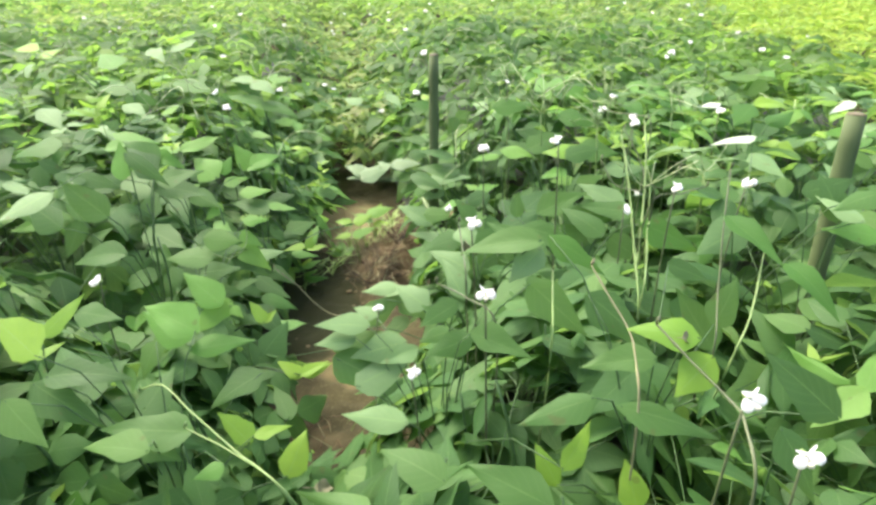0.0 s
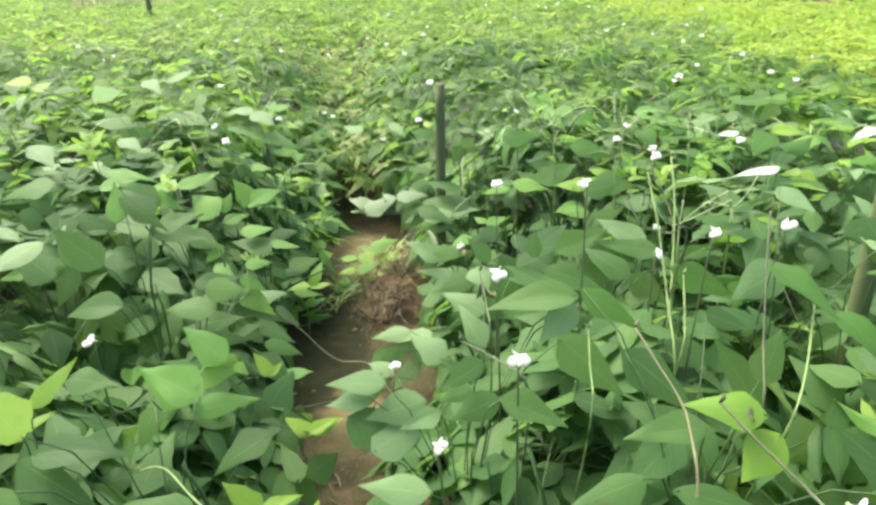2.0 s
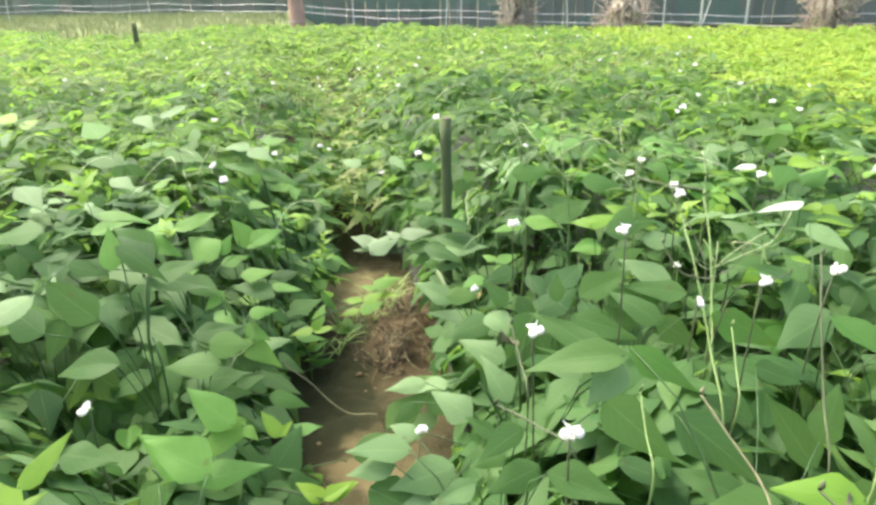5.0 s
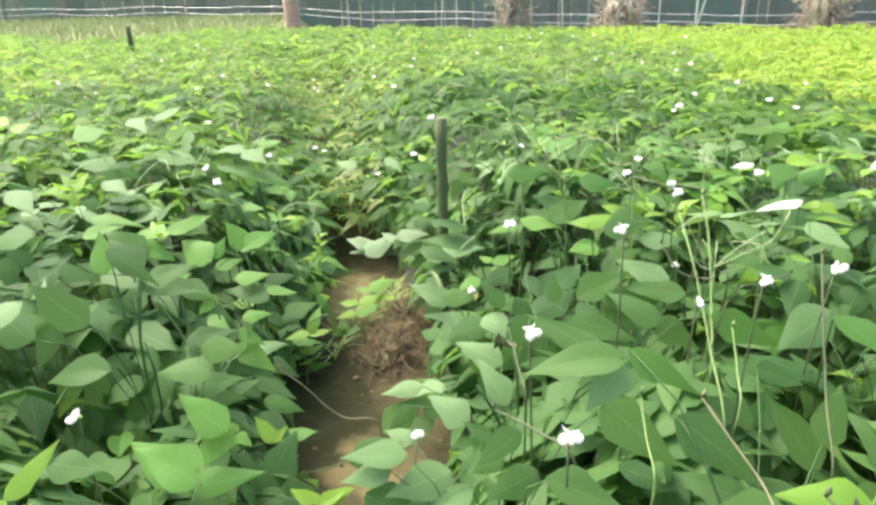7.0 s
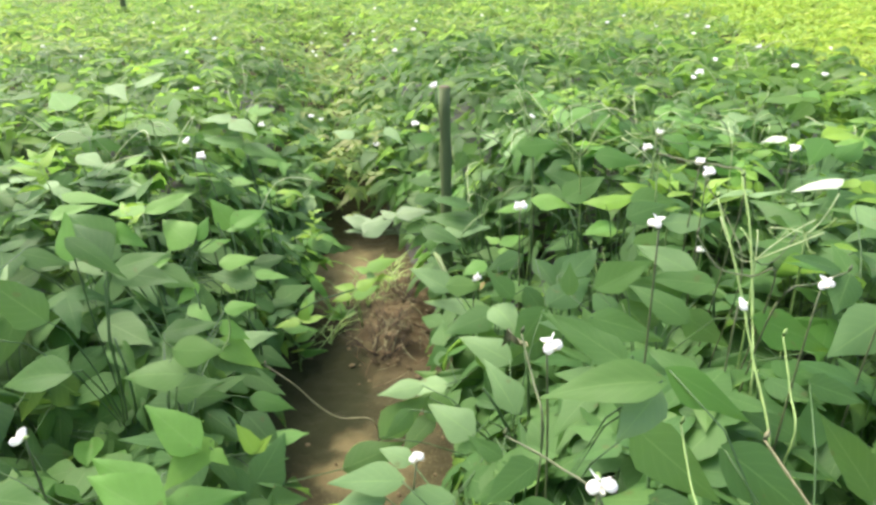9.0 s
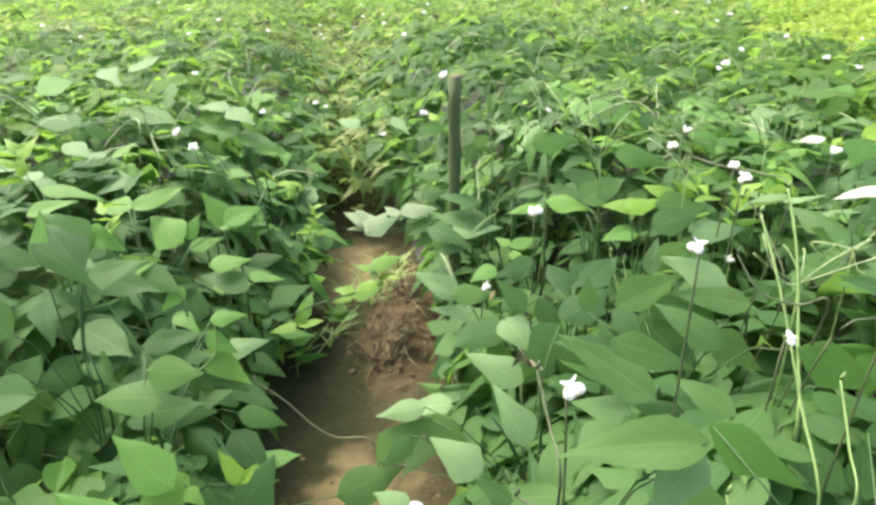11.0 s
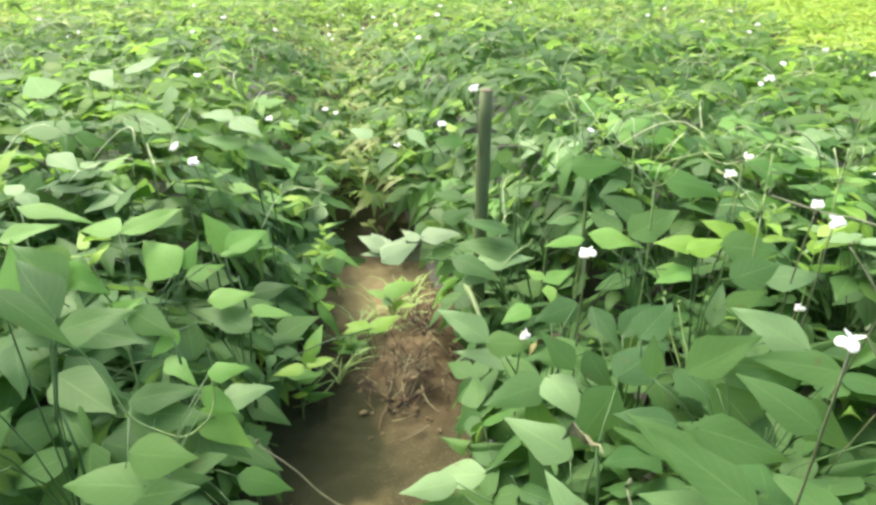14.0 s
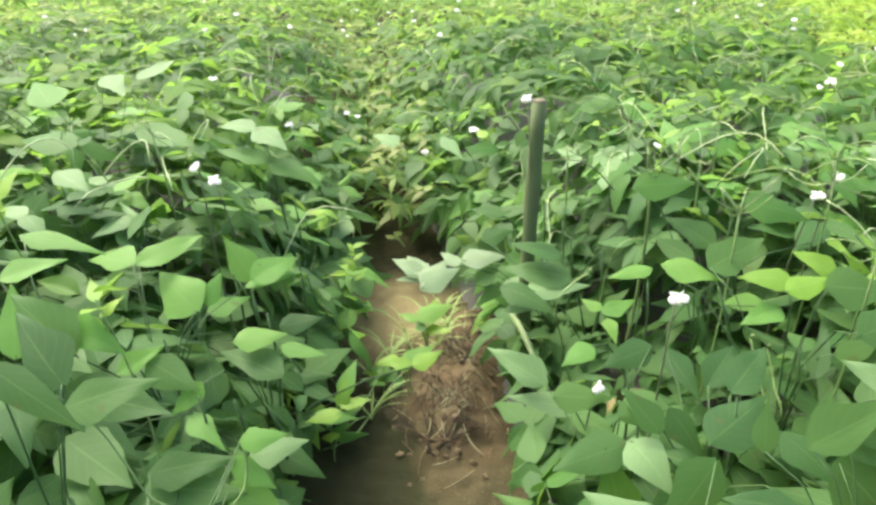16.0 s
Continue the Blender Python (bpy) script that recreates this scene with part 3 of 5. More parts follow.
    out["calyx"] = mesh_of("calyx", *tube([(-0.008, 0, 0), (-0.002, 0, 0), (0.004, 0, 0)], [0.0015, 0.004, 0.0045]), stem_mat)
    return out


FLOWER = flower_meshes()


def flower(parent, at, turn, tip, size=1.0):
    """A white bean flower with its upright standard, two wings and a keel."""
    f = under("flower", FLOWER["calyx"], parent, Matrix.Translation(at) @ pose(0, 0, 0, 0, tip, turn) @ Matrix.Scale(size, 4), "white butterfly-shaped bean flower")
    under("standard_petal", FLOWER["standard"], f, pose(0.002, 0, 0.003, rng.uniform(-14, 14), rng.uniform(-80, -45), rng.uniform(-25, 25)))
    spread = rng.uniform(26, 44)
    under("wing_petal", FLOWER["wing"], f, pose(0.002, 0.002, 0.001, 20, rng.uniform(-30, -12), spread))
    under("wing_petal", FLOWER["wing"], f, pose(0.002, -0.002, 0, -20, rng.uniform(-26, -4), -spread))
    under("keel", FLOWER["keel"], f, pose(0.003, 0, -0.002))
    return f


PLANT_LABEL = "leafy green bean plant with broad three-part leaves"
taken = []


def root_at(x, y):
    base = Vector((x, y, soil_height(x, y) - 0.01))
    root = new("bean_plant")
    root.location = base
    tagged(root, PLANT_LABEL, "bean plant", "bean plants in the beds")
    return root, base


def leafy(x, y, leaves):
    """A bean plant whose outer leaflets are set one by one: base, heading, rise, bank, length, half width, kind."""
    if abs(x - furrow_x(y)) < 0.3:
        x = furrow_x(y) + (0.31 if x > furrow_x(y) else -0.31) if y > 1.3 else x
    root, base = root_at(x, y)
    rods = [tube(arc((0, 0, 0), (0.02, 0.01, 0.34), 0.02, 5, (1, 0, 0)), [0.0032, 0.003, 0.0028, 0.0026, 0.0024, 0.002], 5)]
    for px, py, pz, turn, rise, bank, size, half, kind in leaves:
        w, e, b = radians(turn), radians(rise), radians(bank)
        along = Vector((math.cos(w) * math.cos(e), math.sin(w) * math.cos(e), math.sin(e)))
        up = (Vector((0, 0, 1)) - along * along.z).normalized()
        n = up * math.cos(b) + up.cross(along) * math.sin(b)
        p = Vector((px, py, pz))
        i = rng.randrange(flat_count)
        m = Matrix.Translation(-base) @ facing(p, along, n, size) @ Matrix.Diagonal((1, half * 0.84 / kind_half[i], 1, 1))
        under("leaflet", kind_meshes[kind][i], root, m)
        taken.append((p + along * size * 0.5, size * 0.55))
        end = p - base
        rods.append(tube([(0, 0, 0.04), (end.x * 0.08 + 0.01, end.y * 0.08, end.z * 0.4), (end.x * 0.3, end.y * 0.3, end.z * 0.7), (end.x * 0.66, end.y * 0.66, end.z * 0.92), end], [0.0014, 0.0014, 0.0013, 0.0012, 0.0011], 5))
    under("stem", mesh_of("stem", *joined(rods), leafstalk_mat), root)
    return root


def free(p, size):
    """False where a leaf at p would grow through or over the leaves and flowers that are already set."""
    for q, r in taken:
        dy = q.y - p.y
        if -0.07 < dy < 0.42 and abs(q.x - (q.x + 0.12) * dy / q.y - p.x) < r + size * 0.55 and p.z > q.z + 0.5 * dy - 0.035 - size * 0.25:
            return False
    return True


def cover(x, y):
    """Height just under the outer leaves that are set over a spot, or None where there are none."""
    over = [q.z for q, r in taken if (q.x - x) ** 2 + (q.y - y) ** 2 < 0.16 ** 2]
    return min(over) - 0.05 if over else None


GAPS = ((0.14, 1.87, 0.25, 2.15, 0.1), (0.34, 1.82, 0.45, 2.03, 0.09), (0.2, 1.64, 0.3, 1.82, 0.09), (0.03, 2.0, 0.08, 2.25, 0.08))


def in_gap(x, y):
    """True in the open, leafless gaps between neighbouring plants, each a short strip with round ends."""
    for ax, ay, bx, by, wide in GAPS:
        a, b, p = Vector((ax, ay)), Vector((bx, by)), Vector((x, y))
        u = min(1, max(0, (p - a).dot(b - a) / (b - a).length_squared))
        if (a.lerp(b, u) - p).length < wide:
            return True
    return False


def plant(x, y, rng, count, reach=0.27):
    """A bean plant: stems, leaflets at the height of the canopy and stalks that carry them."""
    root, base = root_at(x, y)
    rods, low = [], []
    top = Vector((x + rng.uniform(-0.06, 0.06), y + rng.uniform(-0.06, 0.06), canopy(x, y) - 0.12)) - base
    rods.append(tube(arc((0, 0, 0), top, 0.03, 6, (1, 0, 0)), [0.006 - 0.0006 * i for i in range(7)], 5))
    for k in range(count):
        w, q = rng.uniform(0, 6.283), reach * math.sqrt(rng.random())
        px, py = x + q * math.cos(w), y + q * math.sin(w)
        if abs(px - furrow_x(py)) < bare(py) + 0.03 or in_gap(px, py):
            continue
        deep = abs(rng.gauss(0, 0.06)) if rng.random() < 0.7 else rng.uniform(0.1, 0.34)
        size = rng.uniform(0.075, 0.125)
        p = Vector((px, py, max(0.2, canopy(px, py) - deep)))
        lid, shaded = cover(px, py), False
        if lid is not None and lid < p.z:
            p.z, shaded = max(0.2, lid - rng.uniform(0, 0.1)), True
        tries = 0
        while not free(p, size) and tries < 5:
            p.z -= 0.07
            tries += 1
        if p.z < 0.17 or tries == 5:
            continue
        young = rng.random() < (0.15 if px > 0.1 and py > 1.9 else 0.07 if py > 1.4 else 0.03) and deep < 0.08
        # leaf kinds get lighter with distance, brightness set by colour instead of light
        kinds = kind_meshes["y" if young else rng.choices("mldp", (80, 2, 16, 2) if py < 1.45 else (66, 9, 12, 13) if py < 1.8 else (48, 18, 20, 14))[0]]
        if young:
            size *= 0.65
        # leaves below others take the darker kind, their shade put in the colour
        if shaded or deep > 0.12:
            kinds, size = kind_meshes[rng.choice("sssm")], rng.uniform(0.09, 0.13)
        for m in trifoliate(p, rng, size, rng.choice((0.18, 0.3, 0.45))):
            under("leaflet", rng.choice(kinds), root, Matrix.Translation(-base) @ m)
        at = top * rng.uniform(0.3, 1.0)
        end = p - base
        start = at * 0.6
        knee = start.lerp(end, 0.45) + Vector((0, 0, 0.12 * (end.z - start.z)))
        rods.append(tube([start, knee, end], 0.0012, 4))
    for _ in range(18):
        w, q = rng.uniform(0, 6.283), reach * math.sqrt(rng.random())
        px, py = x + q * math.cos(w), y + q * math.sin(w)
        if abs(px - furrow_x(py)) > bare(py) + 0.1:
            most = 0.21 if in_gap(px, py) else max(0.22, min(canopy(px, py) - 0.2, (cover(px, py) or 1) - 0.05))
            low.append(Vector((px, py, rng.uniform(0.18 if most == 0.21 else 0.2, most))))
    if low:
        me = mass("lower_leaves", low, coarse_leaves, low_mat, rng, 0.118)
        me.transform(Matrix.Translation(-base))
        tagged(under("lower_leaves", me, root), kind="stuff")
    under("stem", mesh_of("stem", *joined(rods), leafstalk_mat), root)
    return root


# plants beside the path, with their outer leaves as they hang
leafy(-0.66, 0.93, [
    (-0.665, 0.963, 0.506, 43, 34, -31, 0.096, 0.26, "y"),
    (-0.680, 0.949, 0.472, 35, 15, -20, 0.054, 0.28, "y"),
    (-0.642, 0.879, 0.469, -22, -18, -37, 0.135, 0.34, "m"),
])
leafy(-0.69, 1.46, [
    (-0.641, 1.465, 0.606, 15, 15, -32, 0.103, 0.38, "m"),
    (-0.691, 1.438, 0.680, -16, -29, -30, 0.118, 0.2, "m"),
    (-0.630, 1.503, 0.291, 9, 5, -30, 0.135, 0.36, "m"),
    (-0.683, 1.537, 0.574, -7, -9, -29, 0.135, 0.30, "m"),
    (-0.679, 1.564, 0.614, 152, 22, 47, 0.134, 0.36, "m"),
    (-0.674, 1.307, 0.499, 175, -7, 31, 0.135, 0.30, "m"),
    (-0.739, 1.395, 0.549, 164, 33, 49, 0.135, 0.34, "m"),
    (-0.833, 1.368, 0.534, 150, 20, 42, 0.134, 0.36, "m"),
    (-0.673, 1.518, 0.598, 142, 26, 39, 0.135, 0.36, "m"),
    (-0.658, 1.532, 0.358, -10, -7, -34, 0.135, 0.34, "m"),
])
leafy(-0.71, 1.82, [
    (-0.657, 1.903, 0.471, 142, 21, 36, 0.131, 0.42, "l"),
    (-0.643, 1.922, 0.471, 58, 50, -28, 0.066, 0.42, "l"),
    (-0.666, 1.983, 0.420, 37, 8, -26, 0.088, 0.38, "l"),
    (-0.789, 1.976, 0.528, 159, -2, 22, 0.118, 0.40, "l"),
    (-0.772, 1.963, 0.533, 41, 10, -25, 0.133, 0.26, "l"),
    (-0.806, 1.636, 0.555, 108, 53, 23, 0.104, 0.38, "l"),
    (-0.669, 1.721, 0.490, -20, -20, -35, 0.096, 0.36, "m"),
    (-0.702, 1.591, 0.633, -14, -16, -37, 0.091, 0.36, "l"),
    (-0.707, 1.702, 0.480, 29, 22, -34, 0.076, 0.34, "l"),
])
leafy(-0.65, 2.04, [
    (-0.645, 2.040, 0.284, 7, 3, -25, 0.103, 0.34, "l"),
])
leafy(-0.45, 0.88, [
    (-0.618, 0.995, 0.534, -11, -1, -30, 0.087, 0.34, "m"),
    (-0.574, 0.805, 0.573, 146, 14, 40, 0.111, 0.42, "y"),
    (-0.411, 0.977, 0.508, 155, 11, 40, 0.127, 0.38, "l"),
    (-0.492, 0.997, 0.473, -111, -43, 15, 0.067, 0.38, "m"),
    (-0.615, 0.872, 0.489, -4, 9, -21, 0.135, 0.26, "m"),
    (-0.589, 0.742, 0.540, -33, -25, -39, 0.093, 0.38, "m"),
    (-0.366, 0.788, 0.451, 179, 1, 25, 0.135, 0.30, "m"),
    (-0.382, 0.688, 0.503, 168, -4, 26, 0.106, 0.32, "m"),
    (-0.339, 0.954, 0.287, 150, 26, 38, 0.085, 0.40, "y"),
    (-0.332, 0.961, 0.297, 19, 8, -24, 0.069, 0.28, "y"),
    (-0.264, 0.905, 0.254, 63, 44, -30, 0.085, 0.38, "y"),
])
leafy(-0.45, 1.34, [
    (-0.491, 1.569, 0.464, 17, 5, -30, 0.064, 0.36, "l"),
    (-0.501, 1.569, 0.437, -23, -25, -39, 0.071, 0.36, "l"),
    (-0.506, 1.553, 0.404, -20, -27, -38, 0.101, 0.34, "l"),
    (-0.612, 1.551, 0.426, 12, 7, -29, 0.113, 0.34, "m"),
    (-0.575, 1.560, 0.411, -44, -45, -36, 0.101, 0.36, "m"),
    (-0.568, 1.512, 0.347, 176, -7, 36, 0.135, 0.36, "m"),
    (-0.486, 1.130, 0.401, 155, 12, 40, 0.135, 0.38, "l"),
    (-0.430, 1.161, 0.457, 151, 26, 38, 0.107, 0.36, "l"),
    (-0.418, 1.186, 0.448, -139, -28, 38, 0.094, 0.42, "l"),
    (-0.411, 1.170, 0.446, -31, -31, -29, 0.033, 0.50, "l"),
    (-0.488, 1.125, 0.372, 11, 6, -29, 0.125, 0.30, "l"),
    (-0.388, 1.287, 0.338, 136, 35, 31, 0.063, 0.36, "y"),
])
leafy(-0.45, 1.34, [
    (-0.385, 1.289, 0.337, 41, 33, -32, 0.039, 0.34, "y"),
    (-0.484, 1.303, 0.492, 178, 1, 30, 0.107, 0.34, "m"),
    (-0.533, 1.338, 0.435, 8, 6, -35, 0.095, 0.34, "m"),
    (-0.501, 1.318, 0.528, -2, -2, -45, 0.082, 0.40, "m"),
    (-0.519, 1.549, 0.389, -19, -24, -34, 0.111, 0.36, "m"),
    (-0.301, 1.202, 0.254, 152, 21, 35, 0.063, 0.36, "y"),
    (-0.295, 1.199, 0.260, 28, 15, -26, 0.067, 0.30, "y"),
    (-0.296, 1.207, 0.251, 153, 21, 35, 0.063, 0.36, "y"),
    (-0.290, 1.206, 0.254, 28, 15, -26, 0.067, 0.28, "y"),
    (-0.256, 1.406, 0.192, 17, 14, -38, 0.125, 0.36, "m"),
    (-0.616, 1.544, 0.408, -1, -1, -30, 0.135, 0.34, "m"),
])
leafy(-0.46, 1.92, [
    (-0.579, 1.859, 0.436, 14, 2, -25, 0.090, 0.36, "l"),
    (-0.521, 1.947, 0.367, -7, -8, -24, 0.088, 0.30, "l"),
    (-0.587, 1.705, 0.458, -143, -35, 38, 0.061, 0.36, "l"),
    (-0.424, 1.975, 0.197, 75, 54, -12, 0.068, 0.34, "y"),
    (-0.410, 1.889, 0.253, -168, -4, 20, 0.068, 0.30, "y"),
    (-0.422, 1.976, 0.201, 14, 5, -19, 0.066, 0.28, "y"),
    (-0.272, 2.008, 0.279, 28, 15, -26, 0.069, 0.36, "y"),
    (-0.280, 2.011, 0.273, 166, 8, 29, 0.061, 0.40, "y"),
    (-0.608, 1.959, 0.349, 16, 7, -24, 0.129, 0.34, "m"),
    (-0.498, 1.826, 0.389, 158, 10, 23, 0.135, 0.34, "m"),
])
leafy(-0.36, 2.17, [
    (-0.605, 2.094, 0.431, 145, 43, 47, 0.111, 0.36, "l"),
    (-0.587, 2.030, 0.466, 42, 15, -28, 0.108, 0.36, "l"),
    (-0.551, 2.063, 0.338, 12, 8, -34, 0.089, 0.36, "m"),
])
leafy(0.06, 2.36, [
    (-0.262, 2.250, 0.360, 145, 18, 24, 0.092, 0.36, "b"),
    (-0.260, 2.264, 0.347, -176, -1, 20, 0.065, 0.30, "b"),
    (-0.252, 2.188, 0.371, 59, 14, -12, 0.099, 0.40, "b"),
    (-0.258, 2.181, 0.366, 34, 18, -24, 0.109, 0.36, "b"),
    (-0.251, 2.259, 0.365, 131, 14, 12, 0.074, 0.40, "b"),
    (-0.235, 2.187, 0.360, 78, 16, -5, 0.076, 0.38, "b"),
])
leafy(0.14, 0.64, [
    (0.144, 0.644, 0.451, 155, 12, 40, 0.122, 0.32, "m"),
])
leafy(-0.00, 1.00, [
    (0.164, 0.976, 0.677, 174, -6, 31, 0.135, 0.24, "m"),
    (0.165, 0.985, 0.658, -146, -34, 40, 0.076, 0.40, "p"),
    (0.169, 0.698, 0.463, 44, 36, -39, 0.078, 0.30, "y"),
    (-0.148, 1.018, 0.365, 23, 18, -36, 0.110, 0.40, "p"),
    (-0.192, 1.057, 0.400, -19, -18, -42, 0.118, 0.38, "m"),
    (-0.119, 1.121, 0.452, 159, 14, 32, 0.051, 0.38, "p"),
    (-0.131, 1.077, 0.458, 179, 1, 30, 0.102, 0.32, "p"),
    (-0.156, 1.074, 0.434, -170, -6, 29, 0.077, 0.34, "p"),
    (-0.063, 1.071, 0.426, -167, -11, 39, 0.106, 0.36, "p"),
    (0.022, 1.075, 0.448, -164, -13, 38, 0.062, 0.36, "m"),
    (0.057, 0.985, 0.490, -163, -16, 43, 0.083, 0.36, "m"),
    (-0.036, 0.980, 0.472, -161, -15, 38, 0.070, 0.36, "p"),
])
leafy(-0.00, 1.00, [
    (0.159, 1.023, 0.574, -32, -32, -41, 0.128, 0.34, "m"),
    (0.052, 0.887, 0.560, -19, -15, -37, 0.099, 0.34, "m"),
    (0.032, 0.992, 0.553, -155, -23, 40, 0.076, 0.38, "m"),
])
leafy(-0.01, 1.40, [
    (0.074, 1.494, 0.369, 150, 15, 39, 0.119, 0.34, "p"),
    (-0.182, 1.425, 0.249, 28, 29, -43, 0.129, 0.36, "m"),
    (0.150, 1.557, 0.447, -143, -41, 41, 0.124, 0.36, "s"),
    (0.058, 1.297, 0.394, 128, 40, 34, 0.108, 0.36, "p"),
    (-0.023, 1.209, 0.423, 150, 23, 40, 0.087, 0.42, "p"),
    (0.015, 1.159, 0.421, 155, 23, 40, 0.059, 0.36, "m"),
    (-0.101, 1.480, 0.328, -170, -5, 25, 0.091, 0.30, "p"),
    (-0.123, 1.378, 0.347, -147, -33, 40, 0.071, 0.36, "m"),
    (-0.097, 1.489, 0.297, -27, -24, -39, 0.113, 0.38, "m"),
    (0.092, 1.556, 0.183, 133, 46, 34, 0.127, 0.34, "s"),
])
leafy(0.06, 1.74, [
    (-0.024, 1.888, 0.327, 150, 19, 42, 0.129, 0.34, "p"),
    (0.039, 1.880, 0.270, 174, 12, 25, 0.135, 0.26, "p"),
    (-0.038, 1.730, 0.420, 0, 0, -40, 0.090, 0.36, "m"),
    (0.062, 1.665, 0.381, -170, -17, 33, 0.119, 0.36, "s"),
    (0.062, 1.614, 0.262, 125, 67, 30, 0.128, 0.36, "d"),
    # kind n paints the shade of the gap into the leaf
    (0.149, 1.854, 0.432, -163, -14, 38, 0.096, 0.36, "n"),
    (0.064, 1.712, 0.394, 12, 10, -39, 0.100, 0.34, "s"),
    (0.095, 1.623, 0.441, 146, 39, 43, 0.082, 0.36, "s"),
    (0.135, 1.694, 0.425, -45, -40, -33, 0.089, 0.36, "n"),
])
leafy(-0.05, 2.28, [
    (-0.164, 2.279, 0.388, 13, 6, -24, 0.109, 0.36, "b"),
    (-0.132, 2.250, 0.342, 35, 18, -24, 0.083, 0.34, "m"),
    (0.160, 2.223, 0.263, 173, 4, 30, 0.114, 0.36, "m"),
    (-0.175, 2.272, 0.379, 131, 12, 12, 0.066, 0.36, "b"),
    (-0.068, 2.245, 0.326, 16, 7, -24, 0.123, 0.34, "p"),
    (-0.077, 2.270, 0.330, -146, -29, 36, 0.075, 0.36, "m"),
    (0.057, 2.211, 0.360, 166, 8, 29, 0.099, 0.34, "l"),
    (-0.011, 2.371, 0.359, 22, 12, -28, 0.103, 0.34, "m"),
    (0.019, 2.253, 0.295, -164, -11, 33, 0.099, 0.36, "p"),
    (-0.107, 2.436, 0.371, 20, 13, -33, 0.094, 0.36, "m"),
])
leafy(-0.05, 2.51, [
    (-0.051, 2.513, 0.408, 169, 6, 29, 0.089, 0.36, "m"),
])
leafy(0.37, 0.58, [
    (0.371, 0.576, 0.631, -55, -47, -21, 0.084, 0.36, "m"),
])
leafy(0.32, 0.84, [
    (0.183, 1.006, 0.670, -21, -25, -34, 0.109, 0.32, "d"),
    (0.423, 1.109, 0.569, -15, -17, -37, 0.077, 0.34, "m"),
    (0.480, 1.007, 0.502, 40, 45, -46, 0.098, 0.38, "m"),
    (0.500, 1.035, 0.433, 136, 48, 43, 0.129, 0.34, "m"),
    (0.249, 0.978, 0.576, -32, -28, -37, 0.135, 0.32, "m"),
    (0.205, 0.727, 0.558, -162, -8, 24, 0.109, 0.30, "m"),
    (0.235, 0.697, 0.567, -10, -11, -29, 0.135, 0.24, "m"),
    (0.184, 0.787, 0.348, 132, 47, 33, 0.071, 0.40, "y"),
    (0.341, 0.702, 0.638, -147, -29, 36, 0.071, 0.44, "y"),
    (0.321, 0.706, 0.665, 170, 7, 34, 0.085, 0.34, "y"),
    (0.316, 0.822, 0.556, -176, -2, 30, 0.110, 0.32, "m"),
    (0.504, 0.680, 0.565, 148, 34, 46, 0.115, 0.36, "m"),
])
leafy(0.32, 0.84, [
    (0.270, 0.679, 0.411, 110, 53, 16, 0.066, 0.42, "y"),
])
leafy(0.32, 1.44, [
    (0.209, 1.308, 0.498, 145, 20, 43, 0.135, 0.26, "m"),
    (0.189, 1.354, 0.541, -7, -15, -38, 0.135, 0.34, "m"),
    (0.374, 1.396, 0.504, 145, 24, 40, 0.120, 0.28, "m"),
    (0.244, 1.520, 0.508, 18, 17, -42, 0.135, 0.34, "m"),
    (0.473, 1.525, 0.507, 172, 5, 30, 0.135, 0.28, "m"),
    (0.217, 1.247, 0.521, 143, 20, 37, 0.135, 0.26, "m"),
    (0.411, 1.247, 0.592, -10, -21, -47, 0.135, 0.34, "d"),
    (0.428, 1.537, 0.495, 175, 5, 45, 0.125, 0.36, "m"),
    (0.302, 1.538, 0.464, -33, -38, -43, 0.128, 0.40, "m"),
    (0.383, 1.490, 0.400, 155, 19, 36, 0.114, 0.36, "m"),
    (0.423, 1.529, 0.440, -26, -28, -43, 0.111, 0.38, "m"),
    (0.303, 1.566, 0.508, -32, -24, -33, 0.115, 0.30, "m"),
])
leafy(0.32, 1.44, [
    (0.191, 1.524, 0.495, 81, 60, -8, 0.065, 0.34, "s"),
])
leafy(0.37, 1.81, [
    (0.388, 1.794, 0.589, 5, -6, -41, 0.120, 0.38, "m"),
    (0.461, 1.769, 0.539, 8, -0, -30, 0.125, 0.30, "p"),
    (0.387, 1.889, 0.547, 167, 3, 30, 0.087, 0.34, "y"),
    (0.461, 1.892, 0.558, 149, 24, 33, 0.080, 0.40, "y"),
    (0.325, 1.789, 0.583, 17, 8, -24, 0.089, 0.32, "y"),
    (0.191, 1.971, 0.534, -13, -6, -24, 0.114, 0.32, "l"),
    (0.269, 1.950, 0.541, 23, 18, -36, 0.128, 0.36, "m"),
    (0.315, 1.592, 0.627, 16, 13, -38, 0.094, 0.36, "m"),
    (0.479, 1.621, 0.482, 152, 22, 34, 0.135, 0.34, "p"),
    (0.369, 2.018, 0.294, -151, -34, 46, 0.109, 0.36, "m"),
    (0.371, 1.703, 0.523, 9, 12, -54, 0.075, 0.38, "m"),
    (0.369, 1.729, 0.462, 61, 57, -25, 0.081, 0.36, "p"),
])
